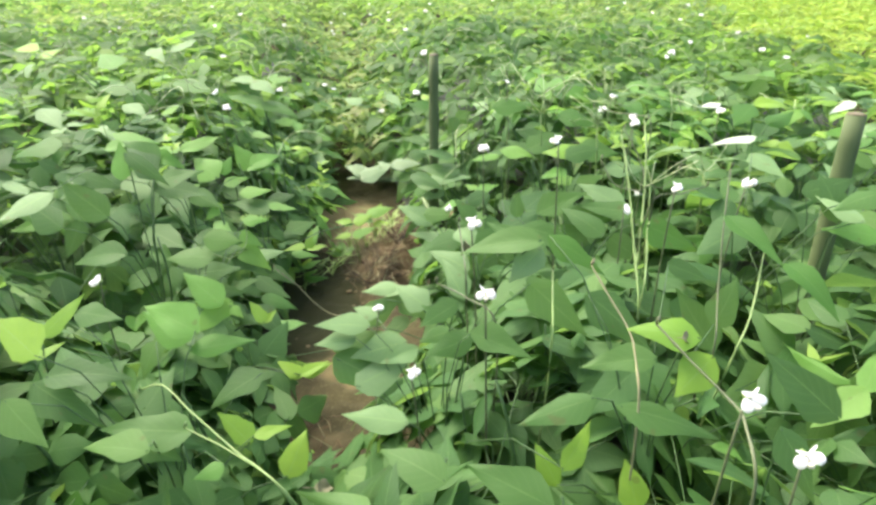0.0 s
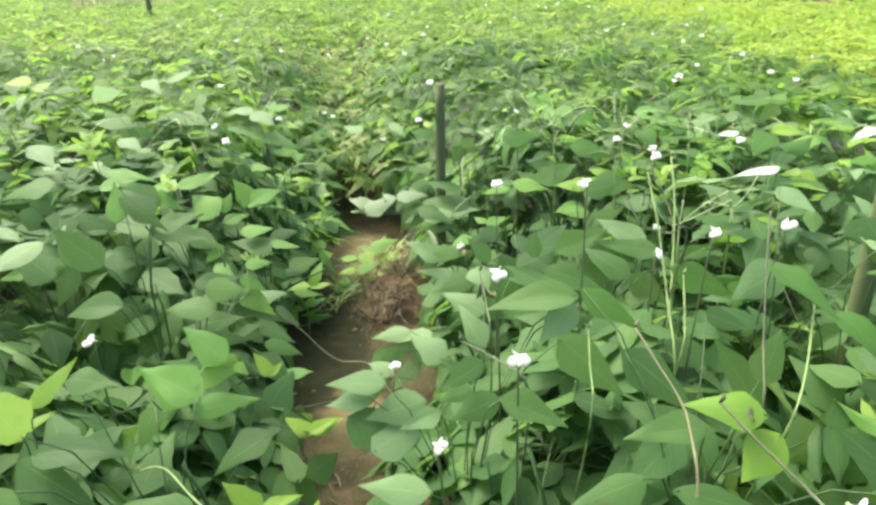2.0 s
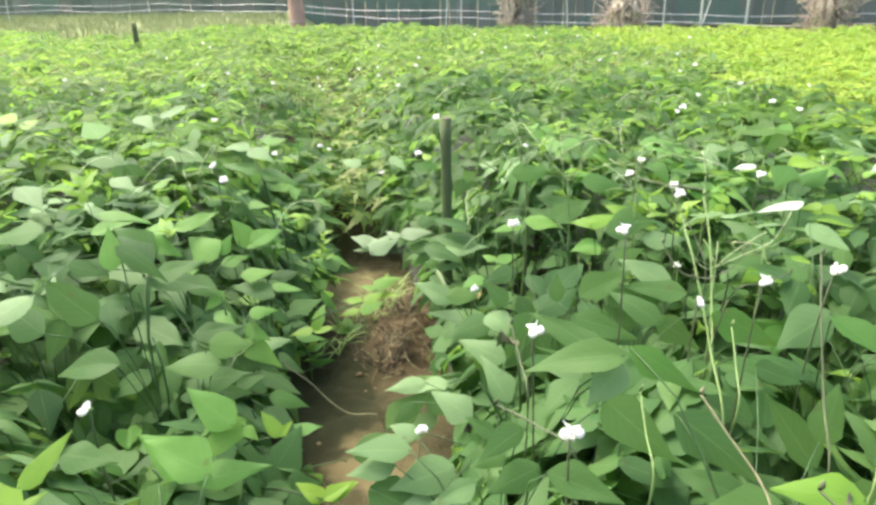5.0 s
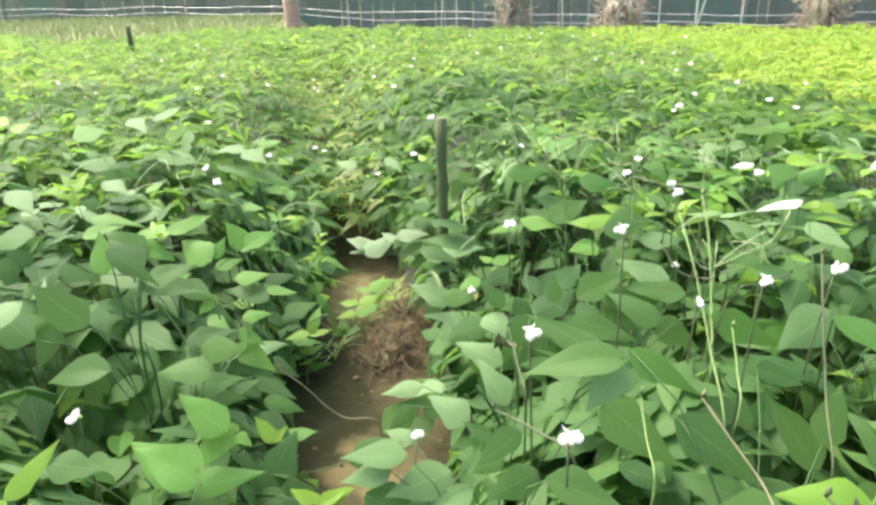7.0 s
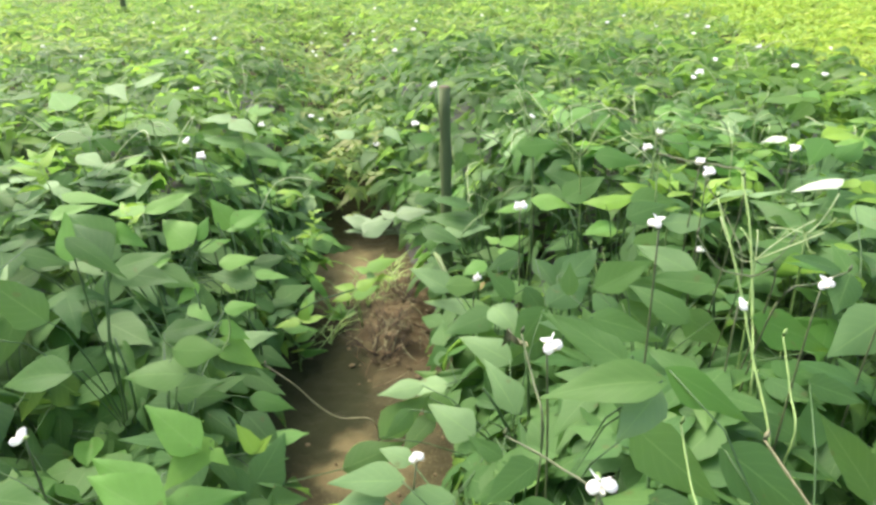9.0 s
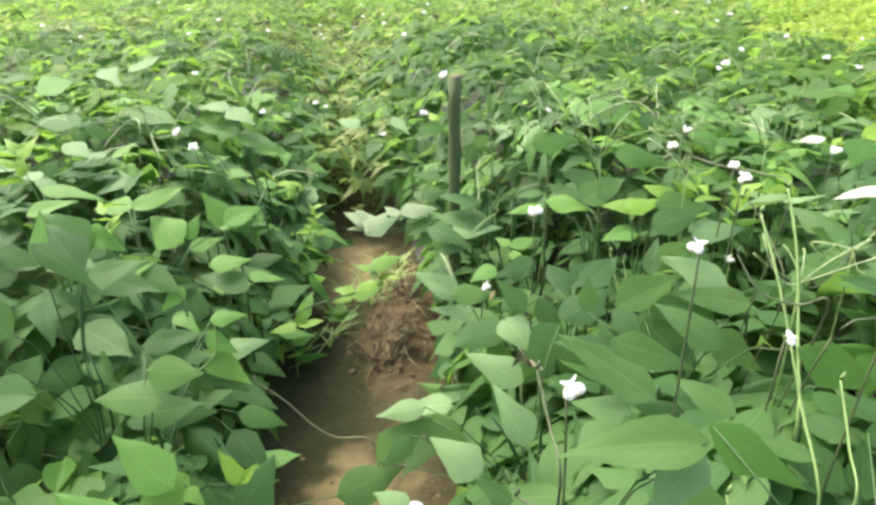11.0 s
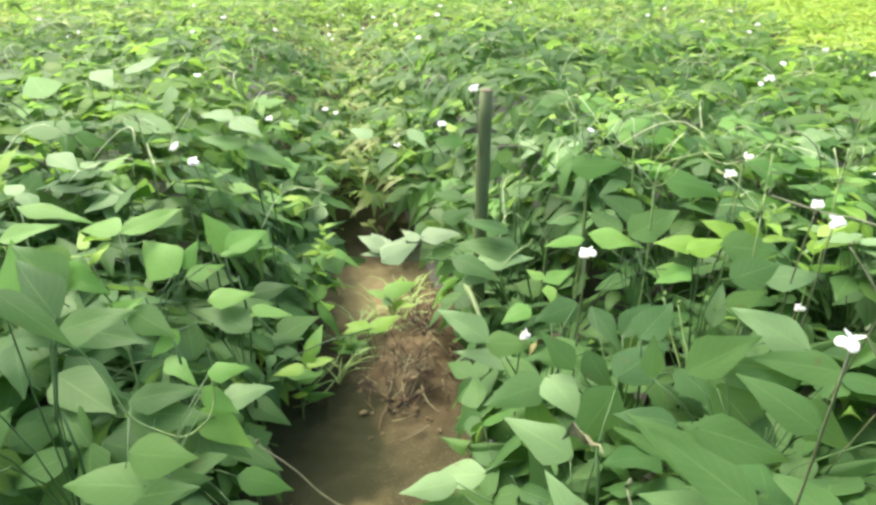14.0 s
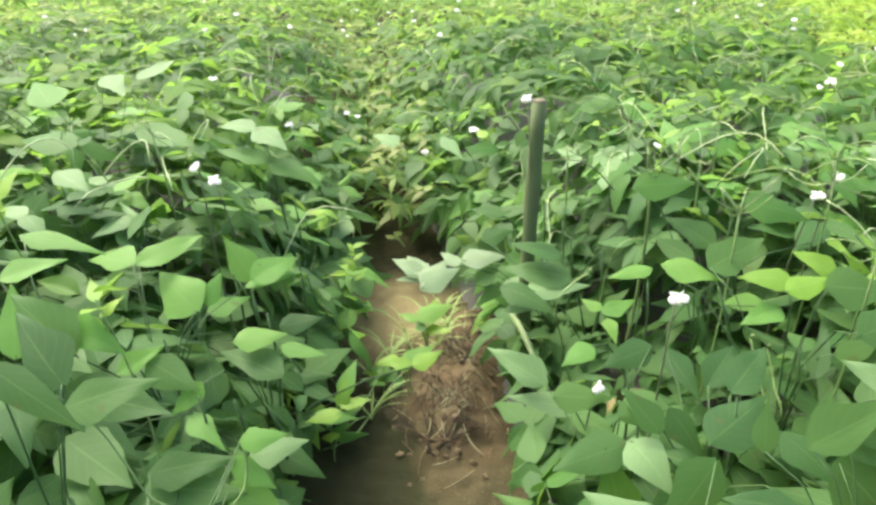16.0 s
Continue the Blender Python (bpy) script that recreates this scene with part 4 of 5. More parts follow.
leafy(0.33, 2.10, [
    (0.340, 2.108, 0.512, 147, 22, 41, 0.115, 0.38, "m"),
    (0.289, 2.082, 0.495, 139, 14, 29, 0.097, 0.32, "m"),
    (0.383, 2.107, 0.607, -11, -6, -29, 0.135, 0.38, "d"),
    (0.181, 2.162, 0.619, 5, 3, -35, 0.127, 0.36, "d"),
    (0.443, 2.064, 0.405, -178, -1, 25, 0.088, 0.36, "l"),
])
leafy(0.75, 1.22, [
    (0.621, 1.250, 0.588, -160, -22, 46, 0.126, 0.38, "p"),
    (0.750, 1.163, 0.632, 115, 58, 21, 0.099, 0.38, "m"),
    (0.823, 1.146, 0.607, 165, 9, 29, 0.099, 0.32, "l"),
    (0.710, 1.228, 0.665, 15, 10, -34, 0.120, 0.34, "m"),
    (0.871, 1.295, 0.694, 145, 26, 32, 0.075, 0.34, "m"),
])
leafy(0.86, 1.79, [
    (0.861, 1.791, 0.624, -166, -3, 12, 0.135, 0.22, "w"),
])


leafy(-0.82, 1.72, [
    (-0.848, 1.759, 0.520, -34, -11, -16, 0.135, 0.42, "m"),
    (-0.759, 1.620, 0.420, -29, -10, -17, 0.135, 0.40, "m"),
    (-0.983, 1.984, 0.580, -10, -3, -19, 0.160, 0.22, "l"),
    (-0.923, 1.812, 0.580, 30, 10, -17, 0.100, 0.35, "l"),
    (-0.603, 2.033, 0.450, 26, 9, -17, 0.121, 0.15, "l"),
    (-0.599, 1.683, 0.420, -41, -13, -14, 0.082, 0.35, "l"),
])
leafy(0.18, 2.05, [
    (0.069, 1.934, 0.380, -149, -10, 17, 0.074, 0.40, "l"),
    (0.128, 2.091, 0.360, 29, 10, -17, 0.093, 0.35, "l"),
    (0.134, 2.068, 0.360, -84, -19, -2, 0.061, 0.40, "l"),
    (0.124, 2.102, 0.360, 134, 14, 13, 0.053, 0.40, "l"),
    (0.189, 2.026, 0.500, -165, -5, 19, 0.095, 0.25, "l"),
    (0.546, 2.067, 0.550, -69, -18, -7, 0.065, 0.30, "y"),
    (0.372, 1.880, 0.500, -157, -8, 18, 0.087, 0.40, "l"),
])
# kind n leaves: dark colour in place of the shade in this gap
leafy(0.2, 1.66, [
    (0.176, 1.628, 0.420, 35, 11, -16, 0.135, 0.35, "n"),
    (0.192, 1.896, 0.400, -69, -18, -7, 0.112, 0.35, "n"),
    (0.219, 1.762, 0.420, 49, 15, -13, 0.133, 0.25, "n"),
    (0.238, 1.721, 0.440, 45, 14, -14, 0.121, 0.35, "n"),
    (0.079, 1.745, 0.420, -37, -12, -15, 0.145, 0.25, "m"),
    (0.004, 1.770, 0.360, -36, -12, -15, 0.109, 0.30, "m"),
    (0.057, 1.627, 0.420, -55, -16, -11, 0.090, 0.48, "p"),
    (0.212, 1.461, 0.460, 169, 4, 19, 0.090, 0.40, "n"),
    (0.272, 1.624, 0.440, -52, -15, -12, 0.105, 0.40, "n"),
])


# leaves that stand out from the beds farther on
leafy(-1.1, 2.55, [
    (-1.475, 2.550, 0.740, 161, 7, 18, 0.127, 0.35, "y"),
    (-1.473, 2.550, 0.711, 60, 17, -10, 0.100, 0.35, "y"),
    (-1.210, 2.570, 0.674, 131, 15, 12, 0.165, 0.42, "l"),
    (-1.124, 2.700, 0.720, -45, -14, -13, 0.125, 0.38, "p"),
    (-1.053, 2.750, 0.706, 54, 16, -11, 0.139, 0.25, "p"),
])
leafy(-0.62, 2.5, [
    (-0.682, 2.500, 0.637, 164, 5, 19, 0.105, 0.40, "p"),
    (-0.672, 2.500, 0.641, -42, -13, -14, 0.121, 0.40, "p"),
    (-0.639, 2.450, 0.572, 160, 7, 18, 0.160, 0.30, "d"),
    (-0.639, 2.450, 0.572, -24, -8, -18, 0.156, 0.27, "d"),
    (-0.960, 2.500, 0.635, -25, -8, -17, 0.172, 0.33, "d"),
])
leafy(-1.0, 2.2, [
    (-1.057, 2.350, 0.636, 164, 6, 19, 0.155, 0.35, "d"),
    (-1.250, 2.100, 0.627, -42, -13, -14, 0.151, 0.35, "p"),
    (-1.052, 2.250, 0.607, -31, -10, -16, 0.110, 0.40, "p"),
    (-0.908, 2.200, 0.585, 60, 17, -10, 0.092, 0.25, "l"),
    (-0.807, 1.320, 0.632, -130, -15, 12, 0.120, 0.34, "p"),
    (-1.036, 1.800, 0.600, -166, -5, 19, 0.135, 0.42, "d"),
])
leafy(-0.3, 3.1, [
    (-0.364, 3.100, 0.418, 138, 13, 14, 0.120, 0.42, "p"),
    (-0.207, 2.850, 0.520, -58, -17, -10, 0.120, 0.28, "p"),
])
leafy(1.0, 2.1, [
    (0.939, 2.000, 0.660, -133, -14, 13, 0.130, 0.40, "d"),
    (0.992, 2.100, 0.643, 6, 2, -19, 0.128, 0.33, "y"),
    (1.047, 2.100, 0.579, 34, 11, -16, 0.140, 0.30, "d"),
    (1.300, 2.100, 0.648, -151, -10, 17, 0.120, 0.20, "w"),
    (0.862, 2.050, 0.655, -168, -4, 19, 0.076, 0.25, "w"),
    (0.648, 2.300, 0.606, -69, -18, -7, 0.105, 0.40, "d"),
])
leafy(0.62, 1.25, [
    (0.772, 1.600, 0.632, -62, -17, -9, 0.105, 0.40, "p"),
    (0.476, 1.030, 0.695, -60, -17, -10, 0.122, 0.27, "d"),
    (0.765, 1.120, 0.651, 125, 16, 11, 0.095, 0.36, "p"),
    (0.766, 1.100, 0.711, -159, -7, 18, 0.106, 0.34, "m"),
    (0.607, 1.050, 0.601, -64, -17, -8, 0.126, 0.27, "d"),
])
leafy(0.12, 2.2, [
    (0.068, 2.180, 0.395, 162, 6, 18, 0.153, 0.35, "m"),
    (-0.026, 2.150, 0.379, 10, 3, -19, 0.145, 0.35, "p"),
    (-0.085, 2.120, 0.406, -28, -9, -17, 0.127, 0.33, "m"),
    (0.047, 2.200, 0.439, 157, 8, 18, 0.124, 0.30, "s"),
])


# low leaves that hang over the furrow's edge
leafy(-0.6, 1.98, [
    (-0.425, 2.02, 0.19, 65, 50, -10, 0.085, 0.3, "l"),
    (-0.47, 1.95, 0.2, 5, -8, -20, 0.09, 0.28, "l"),
    (-0.55, 2.04, 0.22, 10, 5, -20, 0.11, 0.26, "m"),
    (-0.49, 1.99, 0.13, -50, -50, 0, 0.05, 0.34, "y"),
    (-0.52, 1.84, 0.2, -15, -20, -25, 0.1, 0.34, "m"),
    (-0.5, 1.74, 0.17, -30, -30, -15, 0.09, 0.36, "m"),
])
leafy(-0.6, 1.66, [
    (-0.5, 1.66, 0.26, -20, -25, -20, 0.11, 0.34, "m"),
    (-0.47, 1.58, 0.24, 10, -20, -15, 0.1, 0.36, "d"),
    (-0.46, 1.5, 0.26, -40, -25, -10, 0.11, 0.36, "m"),
    (-0.42, 1.46, 0.22, 15, 0, -10, 0.09, 0.34, "l"),
    (-0.54, 1.74, 0.28, 20, 10, -25, 0.1, 0.36, "p"),
])
leafy(0.06, 1.68, [
    (-0.05, 1.56, 0.27, 175, -10, 15, 0.1, 0.38, "p"),
    (-0.08, 1.54, 0.2, -140, -25, 20, 0.1, 0.36, "m"),
])


leafy(-0.48, 0.98, [
    (-0.349, 1.108, 0.330, -145, -15, 20, 0.116, 0.42, "m"),
    (-0.329, 0.795, 0.380, -156, -11, 22, 0.048, 0.48, "l"),
    (-0.443, 0.789, 0.420, -16, -7, -23, 0.068, 0.48, "m"),
])
leafy(0.02, 0.95, [
    (-0.055, 0.921, 0.360, 173, 3, 24, 0.114, 0.30, "p"),
    (0.008, 0.720, 0.420, 152, 12, 21, 0.108, 0.36, "m"),
])


# flowering stalks, each on a plant of its own
def flowering(x, y, z, turn, tip, size=1.0, dark=True, foot=(0.02, 0.05)):
    root, base = root_at(x + foot[0], y + foot[1])
    head = Vector((x, y, z)) - base
    mat = dark_stem_mat if dark else stem_mat
    under("flower_stalk", mesh_of("flower_stalk", *tube(arc((0, 0, 0), head, rng.uniform(-0.035, 0.035), 8, (0.8, 0.4, 0)), [0.0023 - 0.00012 * i for i in range(9)], 6), mat), root)
    flower(root, head, turn, tip, size * 0.74)
    taken.append((Vector((x, y, z)), 0.03))


for spot in ((0.058, 1.088, 0.66, -60, 10, 1.25), (0.07, 0.872, 0.638, -90, 20, 1.25), (-0.62, 1.094, 0.54, 180, 20, 1.1), (0.119, 1.713, 0.612, -90, 10, 1.25),
             (0.515, 1.754, 0.684, -120, 0, 1.0), (-0.042, 0.838, 0.522, -40, 20, 1.0), (0.583, 1.206, 0.69, -80, 0, 1.2), (-0.695, 2.203, 0.607, -70, 10, 1.2),
             (0.216, 1.175, 0.784, -150, 20, 0.95), (-0.042, 2.24, 0.776, -120, 20, 1.0)):
    flowering(*spot)
for spot in ((0.49, 1.66, 0.693, -90, 10, 1.1), (0.514, 2.096, 0.625, -90, 0, 1.1), (0.026, 1.733, 0.44, -60, 40, 0.9), (0.538, 2.091, 0.665, -40, 0, 1.1),
             (0.28, 0.497, 0.734, -60, 30, 1.05), (0.329, 0.47, 0.69, -90, 10, 1.1), (-0.665, 2.043, 0.69, 180, 20, 1.0), (0.802, 1.907, 0.664, -80, 0, 1.1), (0.422, 1.129, 0.713, -90, 30, 0.9),
             (0.357, 1.205, 0.641, 0, 50, 0.9), (-0.11, 1.085, 0.486, -90, -40, 0.9), (0.22, 2.199, 0.691, 30, 10, 0.7), (0.57, 1.817, 0.451, -90, 20, 0.9)):
    flowering(*spot)

def shoot(x, y, z, count, size, rr):
    """A leafy yellow-green tip of a bean runner: small leaves still unfolding round one stalk."""
    off = x - furrow_x(y)
    root, base = root_at(x if abs(off) > 0.3 else furrow_x(y) + math.copysign(0.31, off), y + 0.03)
    top = Vector((x, y, z)) - base
    under("stem", mesh_of("stem", *tube(arc((0, 0, 0), top, 0.03, 8, (0.7, 0.5, 0)), [0.0022 - 0.00014 * i for i in range(9)], 6), stem_mat), root)
    for i in range(count):
        w = 2.4 * i + rr.uniform(-0.3, 0.3)
        p = top + Vector((0, 0, -0.012 * i + 0.01))
        up = rr.uniform(0.1, 0.9)
        under("young_leaf", rr.choice(young_meshes), root, facing(p, (math.cos(w), math.sin(w), up), (-math.cos(w) * up, -math.sin(w) * up - 0.3, 1), size * rr.uniform(0.7, 1.2)) @ Matrix.Diagonal((1, 0.8, 1, 1)))
    taken.append((Vector((x, y, z)), 0.03))


r = random.Random(62)
for spot in ((-0.443, 2.451, 0.328, 9, 0.035), (-0.66, 1.606, 0.664, 7, 0.045), (0.491, 1.853, 0.625, 9, 0.055), (0.56, 1.8, 0.6, 7, 0.05), (0.32, 2.45, 0.63, 8, 0.05), (0.6, 2.8, 0.66, 9, 0.06), (-1.0, 1.95, 0.68, 8, 0.07), (0.42, 2.75, 0.64, 8, 0.055)):
    shoot(*spot, r)


def spray(x, y, z, count, reach, rr):
    """Bare flower stalks that spread from one node after the flowers have dropped."""
    root, base = root_at(x, y + 0.02)
    node = Vector((x, y, z)) - base
    under("stem", mesh_of("stem", *tube(arc((0, 0, 0), node, 0.02, 7, (0.8, 0.4, 0)), 0.002, 6), stem_mat), root)
    for _ in range(count):
        w = rr.uniform(0, 6.28)
        away = reach * rr.uniform(0.4, 1.15)
        end = node + Vector((math.cos(w) * away, math.sin(w) * away * 0.7, rr.uniform(-0.02, 0.09)))
        under("flower_stalk", mesh_of("flower_stalk", *tube(arc(node, end, rr.uniform(-0.03, 0.03), 5), [0.0011, 0.001, 0.001, 0.0009, 0.0009, 0.0014], 5), rr.choice((stem_mat, stem_mat, pale_stem_mat, dark_stem_mat))), root)


for spot in ((0.22, 2.2, 0.64, 9, 0.09), (0.36, 2.3, 0.63, 8, 0.08), (0.62, 1.5, 0.62, 7, 0.08), (0.45, 1.35, 0.64, 7, 0.09), (0.1, 2.5, 0.6, 7, 0.08), (0.7, 2.0, 0.64, 7, 0.08), (0.42, 1.75, 0.67, 10, 0.1), (0.52, 2.06, 0.67, 12, 0.11), (0.3, 1.95, 0.65, 8, 0.09), (0.25, 2.5, 0.66, 10, 0.1), (0.9, 2.3, 0.66, 9, 0.1), (0.45, 2.45, 0.68, 9, 0.1), (-0.85, 2.3, 0.68, 7, 0.09)):
    spray(*spot, r)


def withered_leaf(x, y, z, size, turn, mat=dry_mat, tint="tan"):
    """A dead leaf, shrunk and crumpled into folds, caught on a bean leaf."""
    verts, faces, _ = leaflet(10, 4, 0.3, 0.5, 0.3, 0.05, 0.1, random.Random(3))
    verts = [Vector(v) + Vector((0, 0, 0.16 * noise.noise(Vector(v) * 5) + 0.07 * noise.noise(Vector(v) * 13))) for v in verts]
    root = new("withered_leaf")
    root.matrix_basis = pose(x, y, z, 35, 25, turn) @ Matrix.Scale(size, 4)
    tagged(root, f"withered {tint} bean leaf crumpled on the green foliage", "dead leaf", "dead leaves")
    under("blade", mesh_of("blade", verts, faces, mat), root)
    under("stalk", mesh_of("stalk", *tube([(-0.5, 0.05, -0.1), (-0.25, 0, 0.02), (0, 0, 0)], [0.02, 0.018, 0.015], 5), mat), root)


withered_leaf(0.085, 1.43, 0.45, 0.075, 110)
withered_leaf(0.3, 0.7, 0.668, 0.025, 40)
withered_leaf(0.064, 1.690, 0.457, 0.045, 200, yellow_dry_mat, "yellow")
withered_leaf(-0.2, 0.83, 0.3, 0.04, 30)
r = random.Random(5)
for px, py in ((-0.3, 0.5), (-0.22, 0.78), (-0.12, 1.02), (-0.44, 1.0)):
    plant(px, py, r, 18, 0.22)
for k in range(6):
    for side in (0.26, -0.27):
        py = 1.32 + 0.25 * k
        plant(furrow_x(py) + side + r.uniform(-0.03, 0.03), py, r, 17, 0.17)
for px, py in ((-0.72, 3.3), (-0.12, 3.1), (-0.68, 2.95)):
    plant(px, py, r, 14, 0.2)
r = random.Random(21)
for bx in (-1.6, -1.22, -0.88, -0.58, 0.07, 0.4, 0.74, 1.1, 1.5):
    y = 0.42 + r.uniform(0, 0.2)
    while y < 2.95:
        px = bx + r.uniform(-0.07, 0.07)
        if abs(px) < 0.7 * y + 0.45:
            plant(px, y, r, 36 if abs(px) < 1.0 else 24)
        y += r.uniform(0.28, 0.34)


def tendrils():
    """Thin bent stalks and runners standing out of the foliage, uncounted."""
    rr = random.Random(90)
    for mat, name, count in ((pale_stem_mat, "pale_bean_tendril", 300), (stem_mat, "bean_tendril", 220), (dark_stem_mat, "dark_bean_tendril", 90)):
        rods = []
        for _ in range(count):
            x, y = rr.uniform(-2.8, 2.4), 2.3 + rr.random() ** 1.2 * 4.5
            if is_sunny(x, y) or abs(x - furrow_x(y)) < bare(y) + 0.12:
                continue
            z = canopy(x, y)
            w, l, bend, turns = rr.uniform(0, 6.28), rr.uniform(0.08, 0.26), rr.uniform(0.02, 0.08), rr.uniform(2, 6)
            up = rr.uniform(-0.02, 0.08)
            pts = []
            for k in range(8):
                u = k / 7
                side = bend * math.sin(turns * u) * u
                pts.append((x + math.cos(w) * l * u - math.sin(w) * side, y + math.sin(w) * l * u + math.cos(w) * side, z - 0.06 + (0.06 + up) * math.sin(2.3 * u)))
            rods.append(tube(pts, [0.0017, 0.0017, 0.0016, 0.0015, 0.0014, 0.0013, 0.0012, 0.001], 4))
        tagged(new(name, mesh_of(name, *joined(rods), mat)), "thin winding bean tendrils and bare stalks rising from the foliage", "tendrils", kind="stuff")


tendrils()


def blossoms():
    """Single white flowers scattered over the distant canopy, too many and small to tell apart."""
    rr = random.Random(77)
    vs, fs, o = [], [], 0
    parts = []
    for me, m in ((FLOWER["standard"], pose(0.002, 0, 0.003, 0, -58, 0)), (FLOWER["wing"], pose(0.003, 0.003, 0, 28, -22, 38)), (FLOWER["wing"], pose(0.003, -0.003, 0, -28, -22, -38))):
        parts.append(([m @ v.co for v in me.vertices], [tuple(p.vertices) for p in me.polygons]))
    v0, f0 = joined(parts)
    for _ in range(90):
        x, y = rr.uniform(-4, 3), 2.6 + rr.random() ** 1.5 * 6
        if in_near(x, y) or is_sunny(x, y) or noise.noise((x * 0.8, y * 0.8, 11)) < -0.1:
            continue
        m = pose(x, y, canopy(x, y) + rr.uniform(0.0, 0.07), 0, rr.uniform(-20, 40), rr.uniform(-170, -10)) @ Matrix.Scale(rr.uniform(0.6, 1.0), 4)
        vs += [m @ v for v in v0]
        fs += [tuple(i + o for i in f) for f in f0]
        o += len(v0)
    tagged(new("white_blossom", mesh_of("white_blossom", vs, fs, petal_mat)), "scattered small white bean blossom over the distant foliage", "blossom", kind="stuff")


blossoms()

# ---- stake ----
def stake(x, y, h, radius, lean, back):
    base = Vector((x, y, soil_height(x, y) - 0.05))
    top = Vector((x + lean * h, y + back * h, h)) - base
    root = new("bamboo_stake")
    root.location = base
    tagged(root, "weathered grey-green bamboo stake standing among the beans", "stake")
    pts = [top * (i / 12) for i in range(13)]
    rad = [radius * (1.13 if i in (4, 9) else 1.0) * (1.05 - 0.1 * i / 12) for i in range(13)]
    under("pole", mesh_of("pole", *tube(pts, rad, 14), bamboo_mat), root)
    under("cut_end", mesh_of("cut_end", *tube([top * 1.0, top * 1.004, top * 1.006], [radius * 0.9, radius * 0.88, radius * 0.6], 14), cut_mat), root, None, "pale sawn top")


stake(-0.014, 2.262, 0.765, 0.0165, 0.0, 0.012)
stake(0.79, 1.25, 0.80, 0.0195, 0.03, 0.06)
stake(-3.37, 8.6, 0.83, 0.03, 0.0, 0.0)

# ---- runners and bare stalks ----
VINE = {"p": (stem_mat, "pale green bean runner winding among the leaves"), "g": (stem_mat, "pale green upright bean stalk above the leaves"),
        "k": (dark_stem_mat, "dark purplish bean stalk bare of leaves"), "t": (dry_mat, "dry tan stalk lying among the beans"), "y": (stem_mat, "thin yellowish runner across the furrow")}


def vine(kind, radius, points):
    """One runner or stalk, led smoothly through its points and down to the soil at its foot."""
    pts = [Vector(p) for p in points]
    if pts[0].z < pts[-1].z:
        pts.reverse()
    foot = pts[-1].copy()
    off = foot.x - furrow_x(foot.y)
    if kind not in "yt" and abs(off) < 0.3 and foot.y > 1.2:
        foot.x = furrow_x(foot.y) + (0.32 if off > 0 else -0.32)
    if kind not in "yt":
        foot.y += 0.12
    foot.z = soil_height(foot.x, foot.y) - 0.01
    if pts[-1].z - foot.z > 0.05:
        pts.append(pts[-1].lerp(foot, 0.5) + Vector((0.01, 0.02, 0)))
    pts.append(foot)
    fine = []
    for i in range(len(pts) - 1):
        a, b, c, d = pts[max(i - 1, 0)], pts[i], pts[i + 1], pts[min(i + 2, len(pts) - 1)]
        for j in range(5):
            t = j / 5
            fine.append(0.5 * (2 * b + (c - a) * t + (2 * a - 5 * b + 4 * c - d) * t * t + (3 * b - a - 3 * c + d) * t ** 3))
    fine.append(pts[-1])
    n = len(fine)
    mat, label = VINE[kind]
    radius *= 0.7
    root = new("bean_runner" if kind in "py" else "bean_stalk")
    root.location = foot
    tagged(root, label, "runner" if kind in "py" else "stalk", "runners and stalks")
    me = mesh_of("stem", *tube([p - foot for p in fine], [radius * (0.75 + 0.35 * i / n) * (1.35 if i % 7 == 3 else 1) for i in range(n)], 6), mat)
    under("stem", me, root)
    tip = fine[0] - foot
    bud = mesh_of("bud", *tube([tip, tip + Vector((0.002, 0, 0.005)), tip + Vector((0.003, 0, 0.011))], [radius, radius * 1.8, radius * 0.5], 6), mat)
    under("bud", bud, root)


vine("p", 0.0022, [(-0.440, 0.811, 0.507), (-0.391, 0.784, 0.537), (-0.338, 0.738, 0.528), (-0.266, 0.686, 0.506), (-0.177, 0.628, 0.469)])
vine("p", 0.0020, [(-0.366, 0.772, 0.471), (-0.280, 0.721, 0.468), (-0.200, 0.664, 0.451)])
vine("p", 0.0024, [(-0.691, 1.525, 0.578), (-0.651, 1.521, 0.537), (-0.614, 1.508, 0.479), (-0.591, 1.502, 0.433), (-0.555, 1.504, 0.406), (-0.519, 1.511, 0.389), (-0.490, 1.532, 0.403), (-0.484, 1.558, 0.425), (-0.493, 1.586, 0.452)])
vine("t", 0.0022, [(0.219, 0.862, 0.688), (0.238, 0.822, 0.660), (0.258, 0.781, 0.631), (0.260, 0.744, 0.611), (0.256, 0.691, 0.557)])
vine("k", 0.0026, [(0.532, 1.171, 0.734), (0.505, 1.097, 0.655), (0.481, 1.018, 0.563), (0.457, 0.941, 0.478)])
vine("k", 0.0026, [(0.260, 0.689, 0.695), (0.290, 0.640, 0.673), (0.319, 0.593, 0.654), (0.318, 0.555, 0.655), (0.308, 0.493, 0.606)])
vine("p", 0.0026, [(0.534, 0.997, 0.645), (0.490, 0.912, 0.581), (0.436, 0.838, 0.542)])
